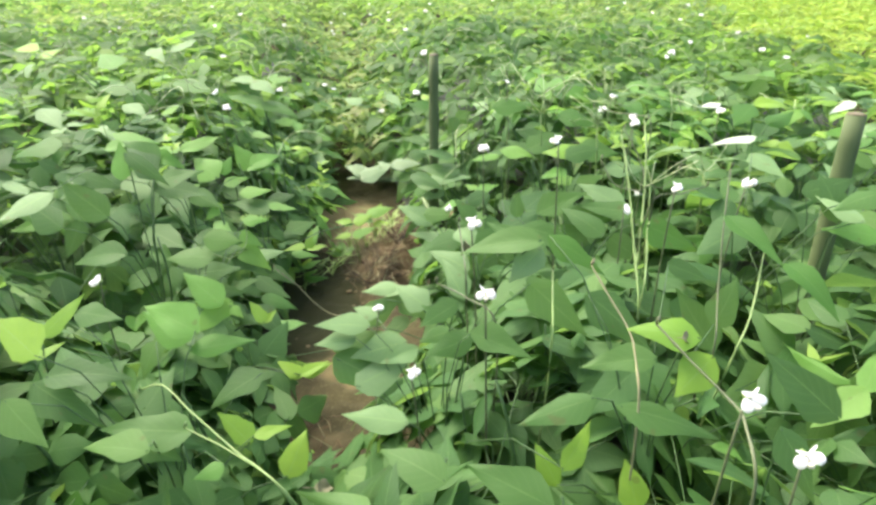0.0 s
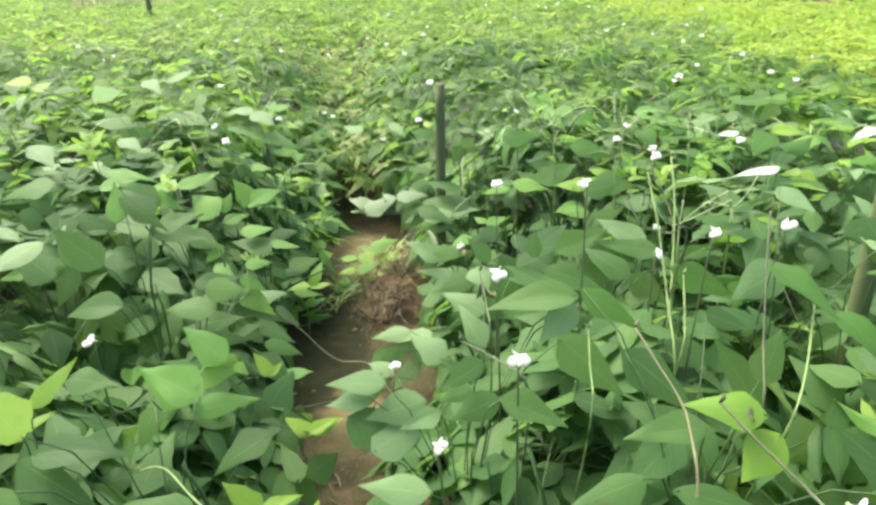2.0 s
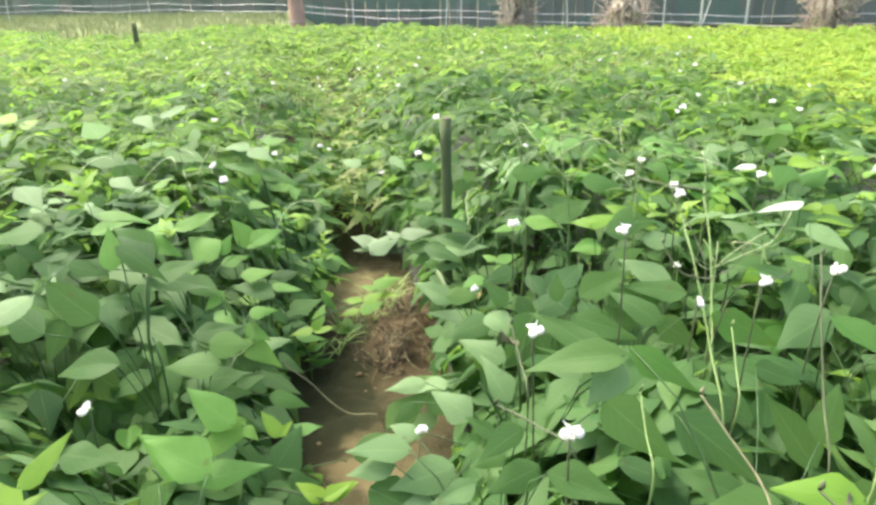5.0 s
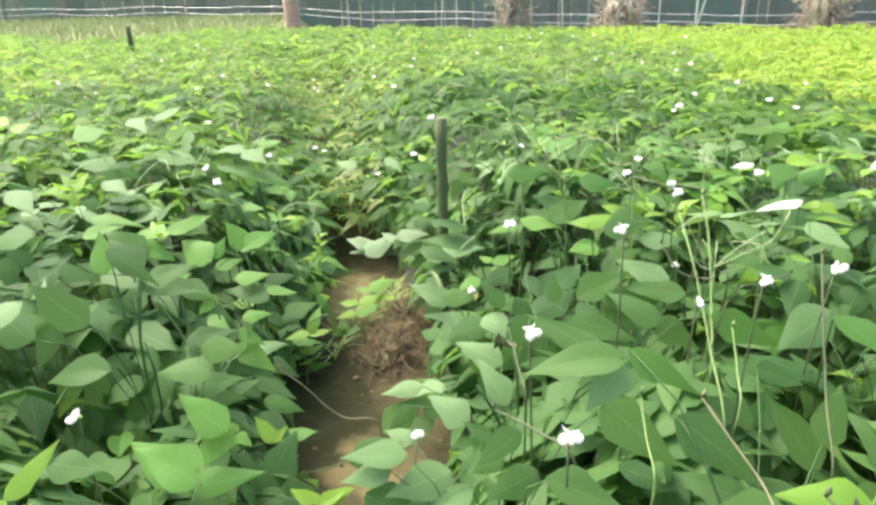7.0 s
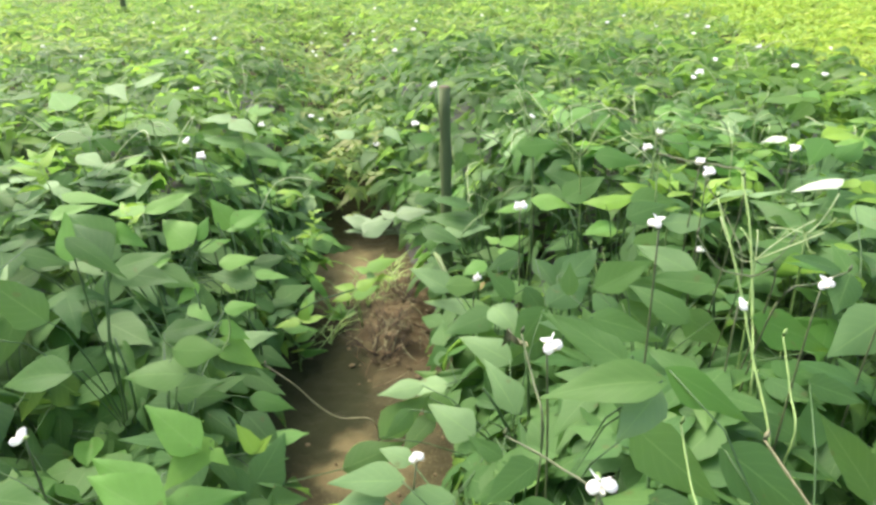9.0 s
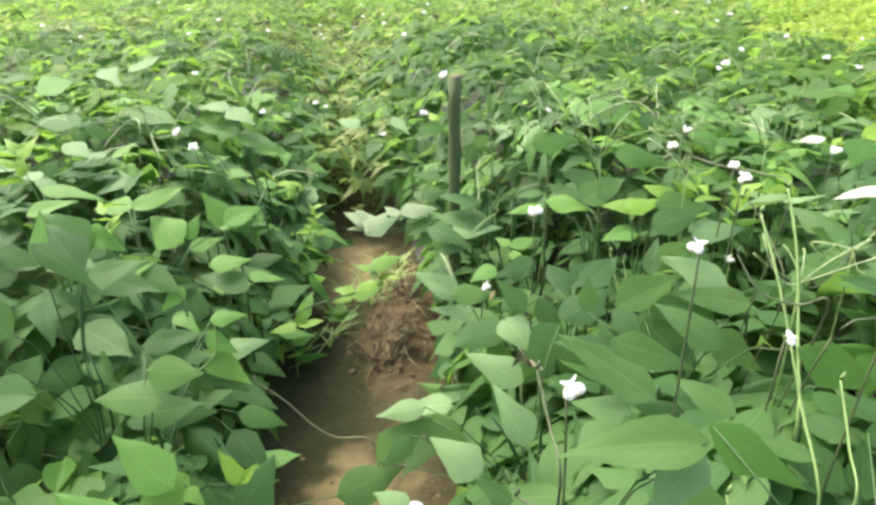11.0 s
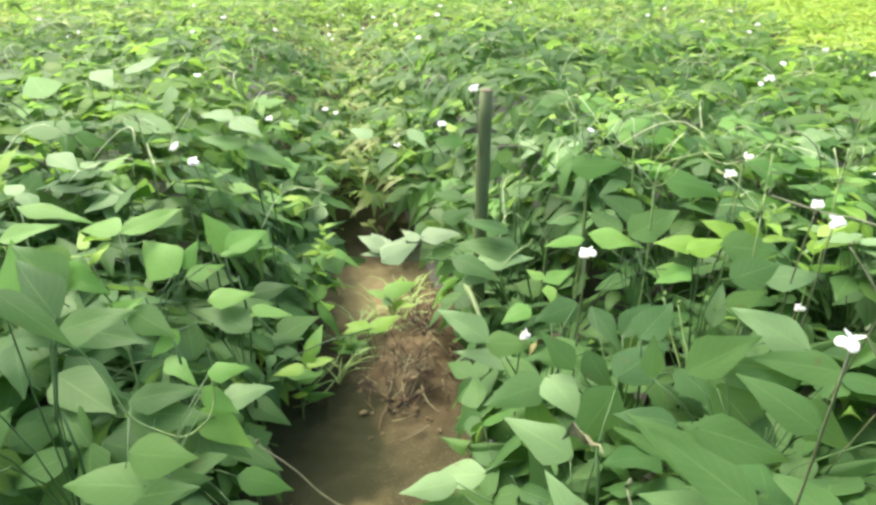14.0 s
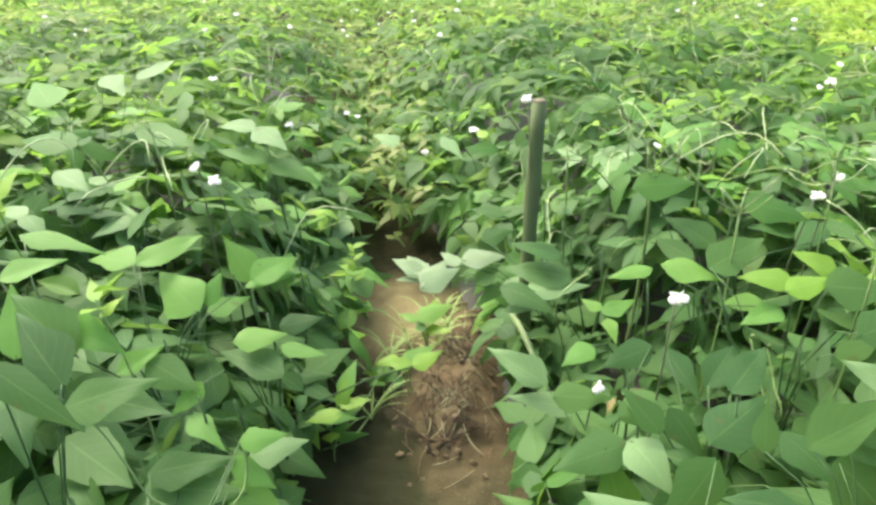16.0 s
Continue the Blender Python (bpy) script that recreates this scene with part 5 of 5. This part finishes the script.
vine("g", 0.0030, [(0.382, 1.373, 0.742), (0.383, 1.281, 0.664), (0.380, 1.179, 0.563), (0.372, 1.081, 0.471)])
vine("t", 0.0022, [(-0.420, 1.538, 0.351), (-0.364, 1.536, 0.301), (-0.321, 1.533, 0.250), (-0.276, 1.536, 0.213), (-0.210, 1.547, 0.195)])
vine("y", 0.0022, [(-0.45, 2.02, 0.04), (-0.44, 2.07, 0.06), (-0.39, 2.13, 0.09), (-0.357, 2.22, 0.12), (-0.31, 2.34, 0.15)])
vine("y", 0.0022, [(-0.49, 2.03, 0.03), (-0.41, 2.06, 0.05), (-0.34, 2.18, 0.09), (-0.28, 2.25, 0.12)])
vine("k", 0.0022, [(0.391, 1.689, 0.728), (0.435, 1.615, 0.729), (0.462, 1.545, 0.740), (0.472, 1.464, 0.725)])
vine("k", 0.0020, [(0.426, 1.516, 0.717), (0.454, 1.459, 0.659), (0.457, 1.395, 0.589)])
vine("g", 0.0032, [(0.443, 1.425, 0.759), (0.435, 1.355, 0.694), (0.415, 1.266, 0.591), (0.387, 1.182, 0.498)])
vine("p", 0.0030, [(0.314, 1.841, 0.460), (0.325, 1.794, 0.396), (0.338, 1.748, 0.334)])
vine("p", 0.0028, [(0.343, 1.834, 0.445), (0.348, 1.794, 0.396), (0.351, 1.758, 0.356)])
vine("p", 0.0030, [(0.017, 2.053, 0.392), (0.045, 2.073, 0.434), (0.086, 2.085, 0.459)])
vine("p", 0.0020, [(0.128, 2.096, 0.483), (0.169, 2.114, 0.521), (0.219, 2.111, 0.515)])
vine("k", 0.0022, [(0.330, 1.313, 0.706), (0.353, 1.276, 0.666), (0.394, 1.253, 0.660), (0.421, 1.235, 0.662)])
vine("k", 0.0022, [(0.395, 1.177, 0.653), (0.460, 1.195, 0.675), (0.509, 1.208, 0.685)])
vine("g", 0.0022, [(0.377, 1.117, 0.640), (0.365, 1.059, 0.595), (0.346, 1.004, 0.554)])
vine("p", 0.0020, [(0.183, 0.958, 0.632), (0.176, 0.902, 0.603), (0.168, 0.843, 0.569)])
vine("k", 0.0024, [(0.038, 1.161, 0.632), (0.046, 1.100, 0.594), (0.049, 1.043, 0.565)])
vine("k", 0.0024, [(-0.004, 1.010, 0.583), (0.048, 0.962, 0.579), (0.091, 0.909, 0.562)])


# ---- furrow litter ----
def clods():
    """Loose clods of soil along the furrow, each a lumpy stone-like piece."""
    rr = random.Random(31)
    shapes = []
    for _ in range(6):
        bm = bmesh.new()
        bmesh.ops.create_icosphere(bm, subdivisions=2, radius=1.0)
        o = Vector((rr.uniform(0, 50), 0, 0))
        for v in bm.verts:
            v.co *= 1 + 0.6 * noise.noise(v.co * 1.3 + o) + 0.3 * noise.noise(v.co * 3.5 + o)
            v.co.z *= 0.6
        me = bpy.data.meshes.new("clod")
        bm.to_mesh(me)
        bm.free()
        me.materials.append(clod_mat)
        shapes.append(me)
    for i in range(140):
        y = rr.uniform(1.5, 2.2)
        x = furrow_x(y) + rr.uniform(-0.2, 0.2)
        if i < 125:
            y = rr.uniform(2.02, 2.66)
            x = -0.19 + 0.12 * (y - 2.05) + rr.gauss(0, 0.05)
        size = rr.choice((0.004, 0.005, 0.006, 0.008) if i < 125 else (0.003, 0.004, 0.006)) * rr.uniform(0.8, 1.3)
        ob = new("soil_clod", rr.choice(shapes))
        ob.matrix_basis = pose(x, y, heap(x, y) + size * 0.3, 0, 0, rr.uniform(0, 360)) @ Matrix.Scale(size, 4)
        tagged(ob, "small crumbly brown clod of soil in the furrow", "soil clod", "clods in the furrow")


def dead_weed(x, y, count, reach, rr):
    """A dried weed: a tuft of thin bent straws."""
    root = new("dead_weed")
    base = Vector((x, y, heap(x, y)))
    root.location = base
    tagged(root, "dried brown weed with thin bent stalks on the soil", "dead weed", "dead weeds in the furrow")
    for _ in range(count):
        w, l = rr.uniform(0, 6.28), reach * rr.uniform(0.4, 1.1)
        a = Vector((rr.gauss(0, reach * 0.6), rr.gauss(0, reach * 0.6), 0))
        b = a + Vector((math.cos(w), math.sin(w), 0)) * l
        for q in (a, b):
            q.z = heap(x + q.x, y + q.y) - base.z + rr.uniform(0.006, 0.016)
        b.z += rr.choice((0, 0.01, 0.03))
        pts = arc(a, b, rr.uniform(-0.12, 0.12) * l, 5, (-math.sin(w), math.cos(w), 0.2))
        under("straw", mesh_of("straw", *tube(pts, [0.0014, 0.0013, 0.0012, 0.0011, 0.0009, 0.0006], 5), rr.choice((dry_mat, twig_mat, twig_mat, twig_mat))), root)


clods()
r = random.Random(44)
for wx, wy, wn, wr in ((-0.33, 1.2, 16, 0.07), (-0.24, 1.26, 14, 0.07), (-0.2, 1.12, 10, 0.06), (-0.3, 1.36, 8, 0.06), (-0.2, 2.1, 28, 0.1), (-0.16, 2.24, 26, 0.1), (-0.21, 2.17, 24, 0.08), (-0.14, 2.36, 22, 0.09), (-0.12, 2.48, 18, 0.09), (-0.22, 2.64, 10, 0.08), (-0.1, 2.15, 16, 0.09)):
    dead_weed(wx, wy, wn, wr, r)


def dry_bush(x, y, count, reach, rr):
    """A dead branching weed: dark stems fanned out from one root, each with a few bent side twigs."""
    root = new("dry_bush")
    base = Vector((x, y, heap(x, y)))
    root.location = base
    tagged(root, "dead branching weed with dark stems on the heaped soil", "dead weed", "dead weeds in the furrow")

    def rest(q, lift):
        q.z = max(q.z, heap(x + q.x, y + q.y) - base.z + lift)
        return q

    for i in range(count):
        w = math.radians(20 + 140 * (i + rr.uniform(0, 0.8)) / count)
        l, up = reach * rr.uniform(0.6, 1.15), rr.uniform(0.15, 0.7)
        way = Vector((math.cos(w), math.sin(w), up)).normalized()
        start = Vector((rr.gauss(0, 0.012), rr.gauss(0, 0.012), 0.002))
        main = [rest(p, 0.003) for p in arc(start, start + way * l, rr.uniform(-0.1, 0.1) * l, 6, (-math.sin(w), math.cos(w), 0.3))]
        thick = rr.uniform(0.0014, 0.0023)
        pieces = [tube(main, [thick * (1 - 0.1 * k) for k in range(7)], 5)]
        for k in (2, 3, 4, 5):
            v = w + rr.choice((-1, 1)) * rr.uniform(0.5, 1.1)
            tip = main[k] + Vector((math.cos(v), math.sin(v), rr.uniform(-0.1, 0.6))) * l * rr.uniform(0.18, 0.4)
            twig = [rest(p, 0.003) for p in arc(main[k], tip, 0.01, 3, (0, 0, 1))]
            pieces.append(tube(twig, [thick * 0.6, thick * 0.5, thick * 0.4, thick * 0.3], 4))
        under("stem", mesh_of("stem", *joined(pieces), rr.choice((bough_mat, bough_mat, bough_mat, dry_mat))), root)


r = random.Random(9)
for wx, wy, wn, wr in ((-0.225, 2.05, 13, 0.17), (-0.19, 2.17, 9, 0.14), (-0.15, 2.33, 9, 0.12)):
    dry_bush(wx, wy, wn, wr, r)


def weed(x, y, rr):
    """A small green weed with narrow leaves."""
    root = new("green_weed")
    base = Vector((x, y, heap(x, y)))
    root.location = base
    tagged(root, "small yellow-green weed growing in the bare furrow", "weed", "green weeds in the furrow")
    for _ in range(6):
        w = rr.uniform(0, 6.28)
        p = Vector((math.cos(w) * 0.002, math.sin(w) * 0.002, rr.uniform(0.03, 0.085)))
        under("leaf", rr.choice(kind_meshes[rr.choice("yll")]), root, facing(p, (math.cos(w), math.sin(w), rr.uniform(-0.1, 0.5)), (0, -0.3, 1), rr.uniform(0.05, 0.085)) @ Matrix.Diagonal((1, 0.85, 1, 1)))
    under("stem", mesh_of("stem", *tube([(0, 0, 0), (0.003, 0, 0.05), (0, 0.004, 0.09)], [0.002, 0.0017, 0.001], 5), stem_mat), root)


for wx, wy in ((-0.36, 2.28), (-0.46, 2.05)):
    weed(wx, wy, r)


def broad_weed(x, y, leaves):
    """A low weed whose few broad leaves each sit on a stalk from the root."""
    root = new("broad_weed")
    base = Vector((x, y, heap(x, y)))
    root.location = base
    tagged(root, "low weed with broad light green leaves in the furrow", "weed", "green weeds in the furrow")
    for i, (px, py, pz, turn, rise, size, kind) in enumerate(leaves):
        w, e = math.radians(turn), math.radians(rise)
        p = Vector((px, py, pz)) - base
        under("leaf", kind_meshes[kind][i % flat_count], root, facing(p, (math.cos(w) * math.cos(e), math.sin(w) * math.cos(e), math.sin(e)), (0, -0.5, 1), size))
        under("leafstalk", mesh_of("leafstalk", *tube(arc((0, 0, 0), p, 0.006, 4, (1, 0, 0)), [0.0016, 0.0015, 0.0013, 0.0012, 0.001], 5), stem_mat), root)


broad_weed(-0.29, 2.26, ((-0.317, 2.235, 0.14, -167, -6, 0.062, "y"), (-0.307, 2.23, 0.14, 24, 12, 0.092, "l"), (-0.3, 2.24, 0.12, 70, 20, 0.05, "y"), (-0.31, 2.22, 0.1, -110, -10, 0.05, "s")))
broad_weed(-0.25, 2.45, ((-0.274, 2.42, 0.14, 28, 13, 0.115, "l"), (-0.26, 2.43, 0.13, 60, 25, 0.08, "y"), (-0.262, 2.39, 0.12, 100, 5, 0.055, "s"), (-0.25, 2.42, 0.11, -20, 5, 0.07, "y"), (-0.28, 2.44, 0.12, 150, 10, 0.06, "l")))

def grass_tuft(x, y, rr):
    """A tuft of soft yellow-green grass blades bending over the soil."""
    root = new("grass_tuft")
    base = Vector((x, y, heap(x, y)))
    root.location = base
    tagged(root, "tuft of soft yellow-green grass in the bare furrow", "grass tuft", "grass tufts in the furrow")
    for _ in range(9):
        w, l, up = rr.uniform(0, 6.28), rr.uniform(0.05, 0.13), rr.uniform(0.8, 2.0)
        wide, verts, faces = rr.uniform(0.0014, 0.0026), [], []
        for i in range(6):
            u = i / 5
            out, h = l * (u * 0.5 + 0.5 * u * u), l * up * u * (1 - 0.62 * u)
            c, half = Vector((math.cos(w) * out, math.sin(w) * out, h)), wide * (1 - u ** 3) + 0.0003
            n = Vector((-math.sin(w), math.cos(w), 0)) * half
            verts += [c - n, c + Vector((0, 0, -0.25 * half)), c + n]
        for i in range(5):
            faces += [(3 * i, 3 * i + 3, 3 * i + 4, 3 * i + 1), (3 * i + 1, 3 * i + 4, 3 * i + 5, 3 * i + 2)]
        under("blade", mesh_of("blade", verts, faces, tuft_mat), root)


for wx, wy in ((-0.3, 2.49), (-0.24, 2.58), (-0.35, 2.42), (-0.28, 2.4), (-0.2, 2.66), (-0.4, 2.36), (-0.22, 2.47), (-0.19, 2.54), (-0.25, 2.52), (-0.43, 2.22), (-0.38, 2.16)):
    grass_tuft(wx, wy, r)


def crease_glints(x, y, rr):
    """Thin pale rods that stand in for glints on the creases of the mulch film's edge."""
    root = new("film_glints")
    root.location = (x, y, soil_height(x, y))
    tagged(root, "pale streaks standing in for glints at the mulch film edge", "plastic strip")
    for i in range(5):
        a = Vector((0.011 * i, rr.uniform(-0.07, -0.04), 0))
        b = Vector((0.011 * i - 0.012, rr.uniform(0.03, 0.08), 0))
        for q in (a, b):
            q.z = soil_height(x + q.x, y + q.y) - root.location.z + 0.018
        pts = arc(a, b, rr.uniform(-0.004, 0.01), 6, (0.3, 0, 1))
        under("strip", mesh_of("strip", *tube(pts, [0.0012, 0.0017, 0.002, 0.002, 0.0018, 0.0015, 0.001], 4), glint_mat), root)


crease_glints(-0.005, 1.88, r)


def pod(top, tip, radius):
    """A bean pod hanging on a thin stalk, swollen over its seeds."""
    root, base = root_at(top[0] + 0.12, top[1] + 0.05)
    a, b = Vector(top) - base, Vector(tip) - base
    under("pod_stalk", mesh_of("pod_stalk", *tube(arc((0, 0, 0), a, 0.03, 6, (0.7, 0.5, 0)), [0.0022 - 0.00014 * i for i in range(7)], 5), stem_mat), root)
    pts = arc(a, b, 0.012, 16, (0, 0, 1))
    under("pod", mesh_of("pod", *tube(pts, [radius * (math.sin(math.pi * (0.06 + 0.88 * i / 16)) ** 0.4) * (1 + 0.08 * math.sin(i * 2.4)) for i in range(17)], 8), pod_mat), root)


pod((-0.055, 2.18, 0.3), (-0.018, 2.02, 0.275), 0.0075)

# ---- far edge ----
def fence_y(x):
    """The fence runs slantwise along the far end of the field."""
    return 12.7 - 0.47 * x


def fence():
    root = new("wire_fence")
    root.location = (0, fence_y(0), 0.1)
    tagged(root, "wire fence on thin pale poles at the field's edge", "fence")
    rr = random.Random(4)
    posts = [(-9.6, 0.1, 1.5), (0.42, 0.12, 1.6), (0.75, 0.0, 1.5), (1.72, 0.0, 1.6), (2.4, -0.1, 1.4), (3.72, 0.0, 1.6), (4.1, 0.45, 1.5), (4.25, -0.05, 1.6), (4.75, 0.02, 1.5),
             (5.55, 0.18, 1.6), (5.75, 0.1, 1.5), (6.6, 0.2, 1.6), (7.4, -0.1, 1.6), (-2.3, 0.05, 1.5), (-1.2, 0.0, 1.4)]
    for x, lean, h in posts:
        foot = Vector((x, -0.47 * x, -0.2))
        me = mesh_of("post", *tube(arc(foot, foot + Vector((lean, 0, h + 0.2)), rr.uniform(-0.04, 0.04), 6, (1, 0, 0)), rr.uniform(0.012, 0.02), 7), post_mat)
        under("post", me, root)
    for z in (0.0, 0.12, 0.5):
        pts = []
        for i in range(60):
            x = -14 + 0.38 * i
            pts.append((x, -0.47 * x, z + 0.73 - 0.15 * smooth(-4, 0.5, x) - 0.07 * smooth(0.5, 4, x) + 0.02 * math.sin(x * 2.1 + z * 5) + rr.uniform(-0.008, 0.008)))
        under("wire", mesh_of("wire", *tube(pts, 0.0065, 5), wire_mat), root)


fence()


def stump(x, y, radius, height, rng):
    """An old stump beside the fence, ragged at the top and wrapped in dry twigs and withered vine leaves."""
    root = new("tree_stump")
    root.location = (x, y, 0.08)
    tagged(root, "old tree stump wrapped in dry pinkish-brown twigs by the fence", "tree stump", "stumps along the fence")
    verts, faces = [], []
    sides, rings = 28, 16
    for i in range(rings + 1):
        z = height * i / rings
        for j in range(sides):
            w = 2 * math.pi * j / sides
            q = radius * (0.72 + 0.4 * math.exp(-z / 0.2) - 0.2 * (i / rings) ** 4)
            q *= 1 + 0.2 * noise.noise((2 * math.cos(w) + x, 2 * math.sin(w), z * 2)) + 0.16 * abs(noise.noise((6 * math.cos(w), 6 * math.sin(w) + x, z * 3)))
            verts.append((q * math.cos(w), q * math.sin(w), z + (0.12 * noise.noise((4 * math.cos(w), 4 * math.sin(w), x)) if i == rings else 0)))
    for i in range(rings):
        for j in range(sides):
            k = (j + 1) % sides
            faces.append((i * sides + j, i * sides + k, (i + 1) * sides + k, (i + 1) * sides + j))
    faces.append(tuple(rings * sides + j for j in range(sides)))
    under("trunk", mesh_of("trunk", verts, faces, bark_mat), root)
    rods, spots = [], []
    for _ in range(240):
        w, z = rng.uniform(0, 6.28), height * rng.uniform(0.3, 1.0)
        a = Vector((math.cos(w) * radius * 0.8, math.sin(w) * radius * 0.8, z))
        b = a + Vector((math.cos(w) * rng.uniform(0, 0.12) + rng.gauss(0, 0.1), math.sin(w) * rng.uniform(0, 0.12) + rng.gauss(0, 0.1), rng.uniform(-0.15, 0.16)))
        rods.append(tube(arc(a, b, rng.uniform(-0.05, 0.05), 4), [0.006, 0.006, 0.005, 0.004, 0.003], 4))
        if rng.random() < 0.55:
            spots.append(b + Vector((x, y, 0)))
    tagged(under("brushwood", mesh_of("brushwood", *joined(rods), brush_mat), root, None, "tangle of dry twigs"), kind="stuff")
    me = mass("vine_leaves", spots, small_leaves, withered_mat, rng, 0.055)
    me.transform(Matrix.Translation((-x, -y, 0)))
    tagged(under("vine_leaves", me, root), kind="stuff")


r = random.Random(15)
for tx, ty, tr, th in ((1.62, 12.0, 0.27, 1.25), (3.2, 11.2, 0.36, 0.86), (5.72, 10.0, 0.33, 1.0)):
    stump(tx, ty, tr, th, r)


def thick_post():
    """A squat reddish post at the corner of the fence, its edges worn round."""
    root = new("fence_post")
    root.location = (-2.3, 13.7, 0.05)
    tagged(root, "stout reddish-brown post beside the wire fence", "post")
    rows = [(0.0, 0.15), (0.3, 0.145), (0.7, 0.14), (1.1, 0.138), (1.4, 0.135), (1.46, 0.12), (1.48, 0.07)]
    me = mesh_of("shaft", *tube([(0.01 * math.sin(3 * z), 0, z) for z, _ in rows], [q for _, q in rows], 10), red_mat)
    under("shaft", me, root)
    for z in (0.55, 0.95):
        under("wire_tie", mesh_of("wire_tie", *tube([(0.15 * math.cos(a / 2), 0.15 * math.sin(a / 2), z + 0.004 * a) for a in range(14)], 0.006, 5), wire_mat), root)


thick_post()


def plank_wall():
    """A long weathered plank wall that closes the view beyond the fence, boards of uneven width and height."""
    root = new("plank_wall")
    root.location = (0, 20.5, 0)
    tagged(root, "weathered grey-green plank wall far beyond the fence", "wall", kind="structure")
    rr = random.Random(9)
    shapes = []
    for wide in (0.22, 0.27, 0.33):
        bm = bmesh.new()
        bmesh.ops.create_cube(bm, size=1.0)
        for v in bm.verts:
            v.co = (v.co.x * wide, v.co.y * 0.03, v.co.z * 3.6 + 1.8 + (0.06 if v.co.z > 0 and v.co.x > 0 else 0))
        bmesh.ops.bevel(bm, geom=bm.edges[:], offset=0.006, segments=1, affect="EDGES")
        me = bpy.data.meshes.new("plank")
        bm.to_mesh(me)
        bm.free()
        me.materials.append(plank_mat)
        shapes.append((wide, me))
    x = -26.0
    while x < 22:
        wide, me = rr.choice(shapes)
        x += wide / 2
        under("plank", me, root, pose(x, rr.uniform(-0.015, 0.015), rr.uniform(-0.05, 0.1), 0, rr.uniform(-0.5, 0.5), 0))
        x += wide / 2 + rr.choice((0.004, 0.008, 0.03))
    for z in (0.9, 2.6):
        under("rail", mesh_of("rail", *tube([(-26, 0.07, z), (-10, 0.07, z + 0.02), (5, 0.07, z), (22, 0.07, z)], 0.045, 6), plank_mat), root)


plank_wall()


def lot():
    """Open grass that rises a little towards the wall, with blades standing along its near edge."""
    xs = [-60, -40, -25, -15, -12, -10, -8.5, -7, -6, -5, -4.2, -3.4, -2.6]
    ys = [8.5, 9.5, 10.5, 12, 14, 16, 18, 20.4]
    verts = [(x, y, 0.13 + 0.046 * (y - 8.5) * smooth(-2.6, -3.4, x) + 0.04 * noise.noise((x, y, 1))) for y in ys for x in xs]
    w = len(xs)
    faces = [(j * w + i, j * w + i + 1, (j + 1) * w + i + 1, (j + 1) * w + i) for j in range(len(ys) - 1) for i in range(w - 1)]
    tagged(new("grass_lot", mesh_of("grass_lot", verts, faces, grass_mat)), "pale open grass lot beyond the bean field", "grass", kind="structure")
    rr = random.Random(12)
    vs, fs = [], []
    for _ in range(9000):
        x, y = rr.uniform(-11, -3.2), rr.uniform(8.8, 19)
        if y < field_end(x):
            continue
        z = 0.13 + 0.046 * (y - 8.5)
        h, t, wide = rr.uniform(0.05, 0.22), rr.uniform(0, 6.28), rr.uniform(0.006, 0.014)
        o = len(vs)
        dx, dy = math.cos(t) * wide, math.sin(t) * wide
        lx, ly = rr.gauss(0, 0.06), rr.gauss(0, 0.06)
        vs += [(x - dx, y - dy, z - 0.03), (x + dx, y + dy, z - 0.03), (x + dx * 0.7 + lx * 0.4, y + dy * 0.7 + ly * 0.4, z + h * 0.6), (x - dx * 0.7 + lx * 0.4, y - dy * 0.7 + ly * 0.4, z + h * 0.6), (x + lx, y + ly, z + h)]
        fs += [(o, o + 1, o + 2, o + 3), (o + 3, o + 2, o + 4)]
    tagged(new("lot_grass", mesh_of("lot_grass", vs, fs, blade_mat)), "pale dry grass standing on the open lot", "grass", kind="stuff")


lot()
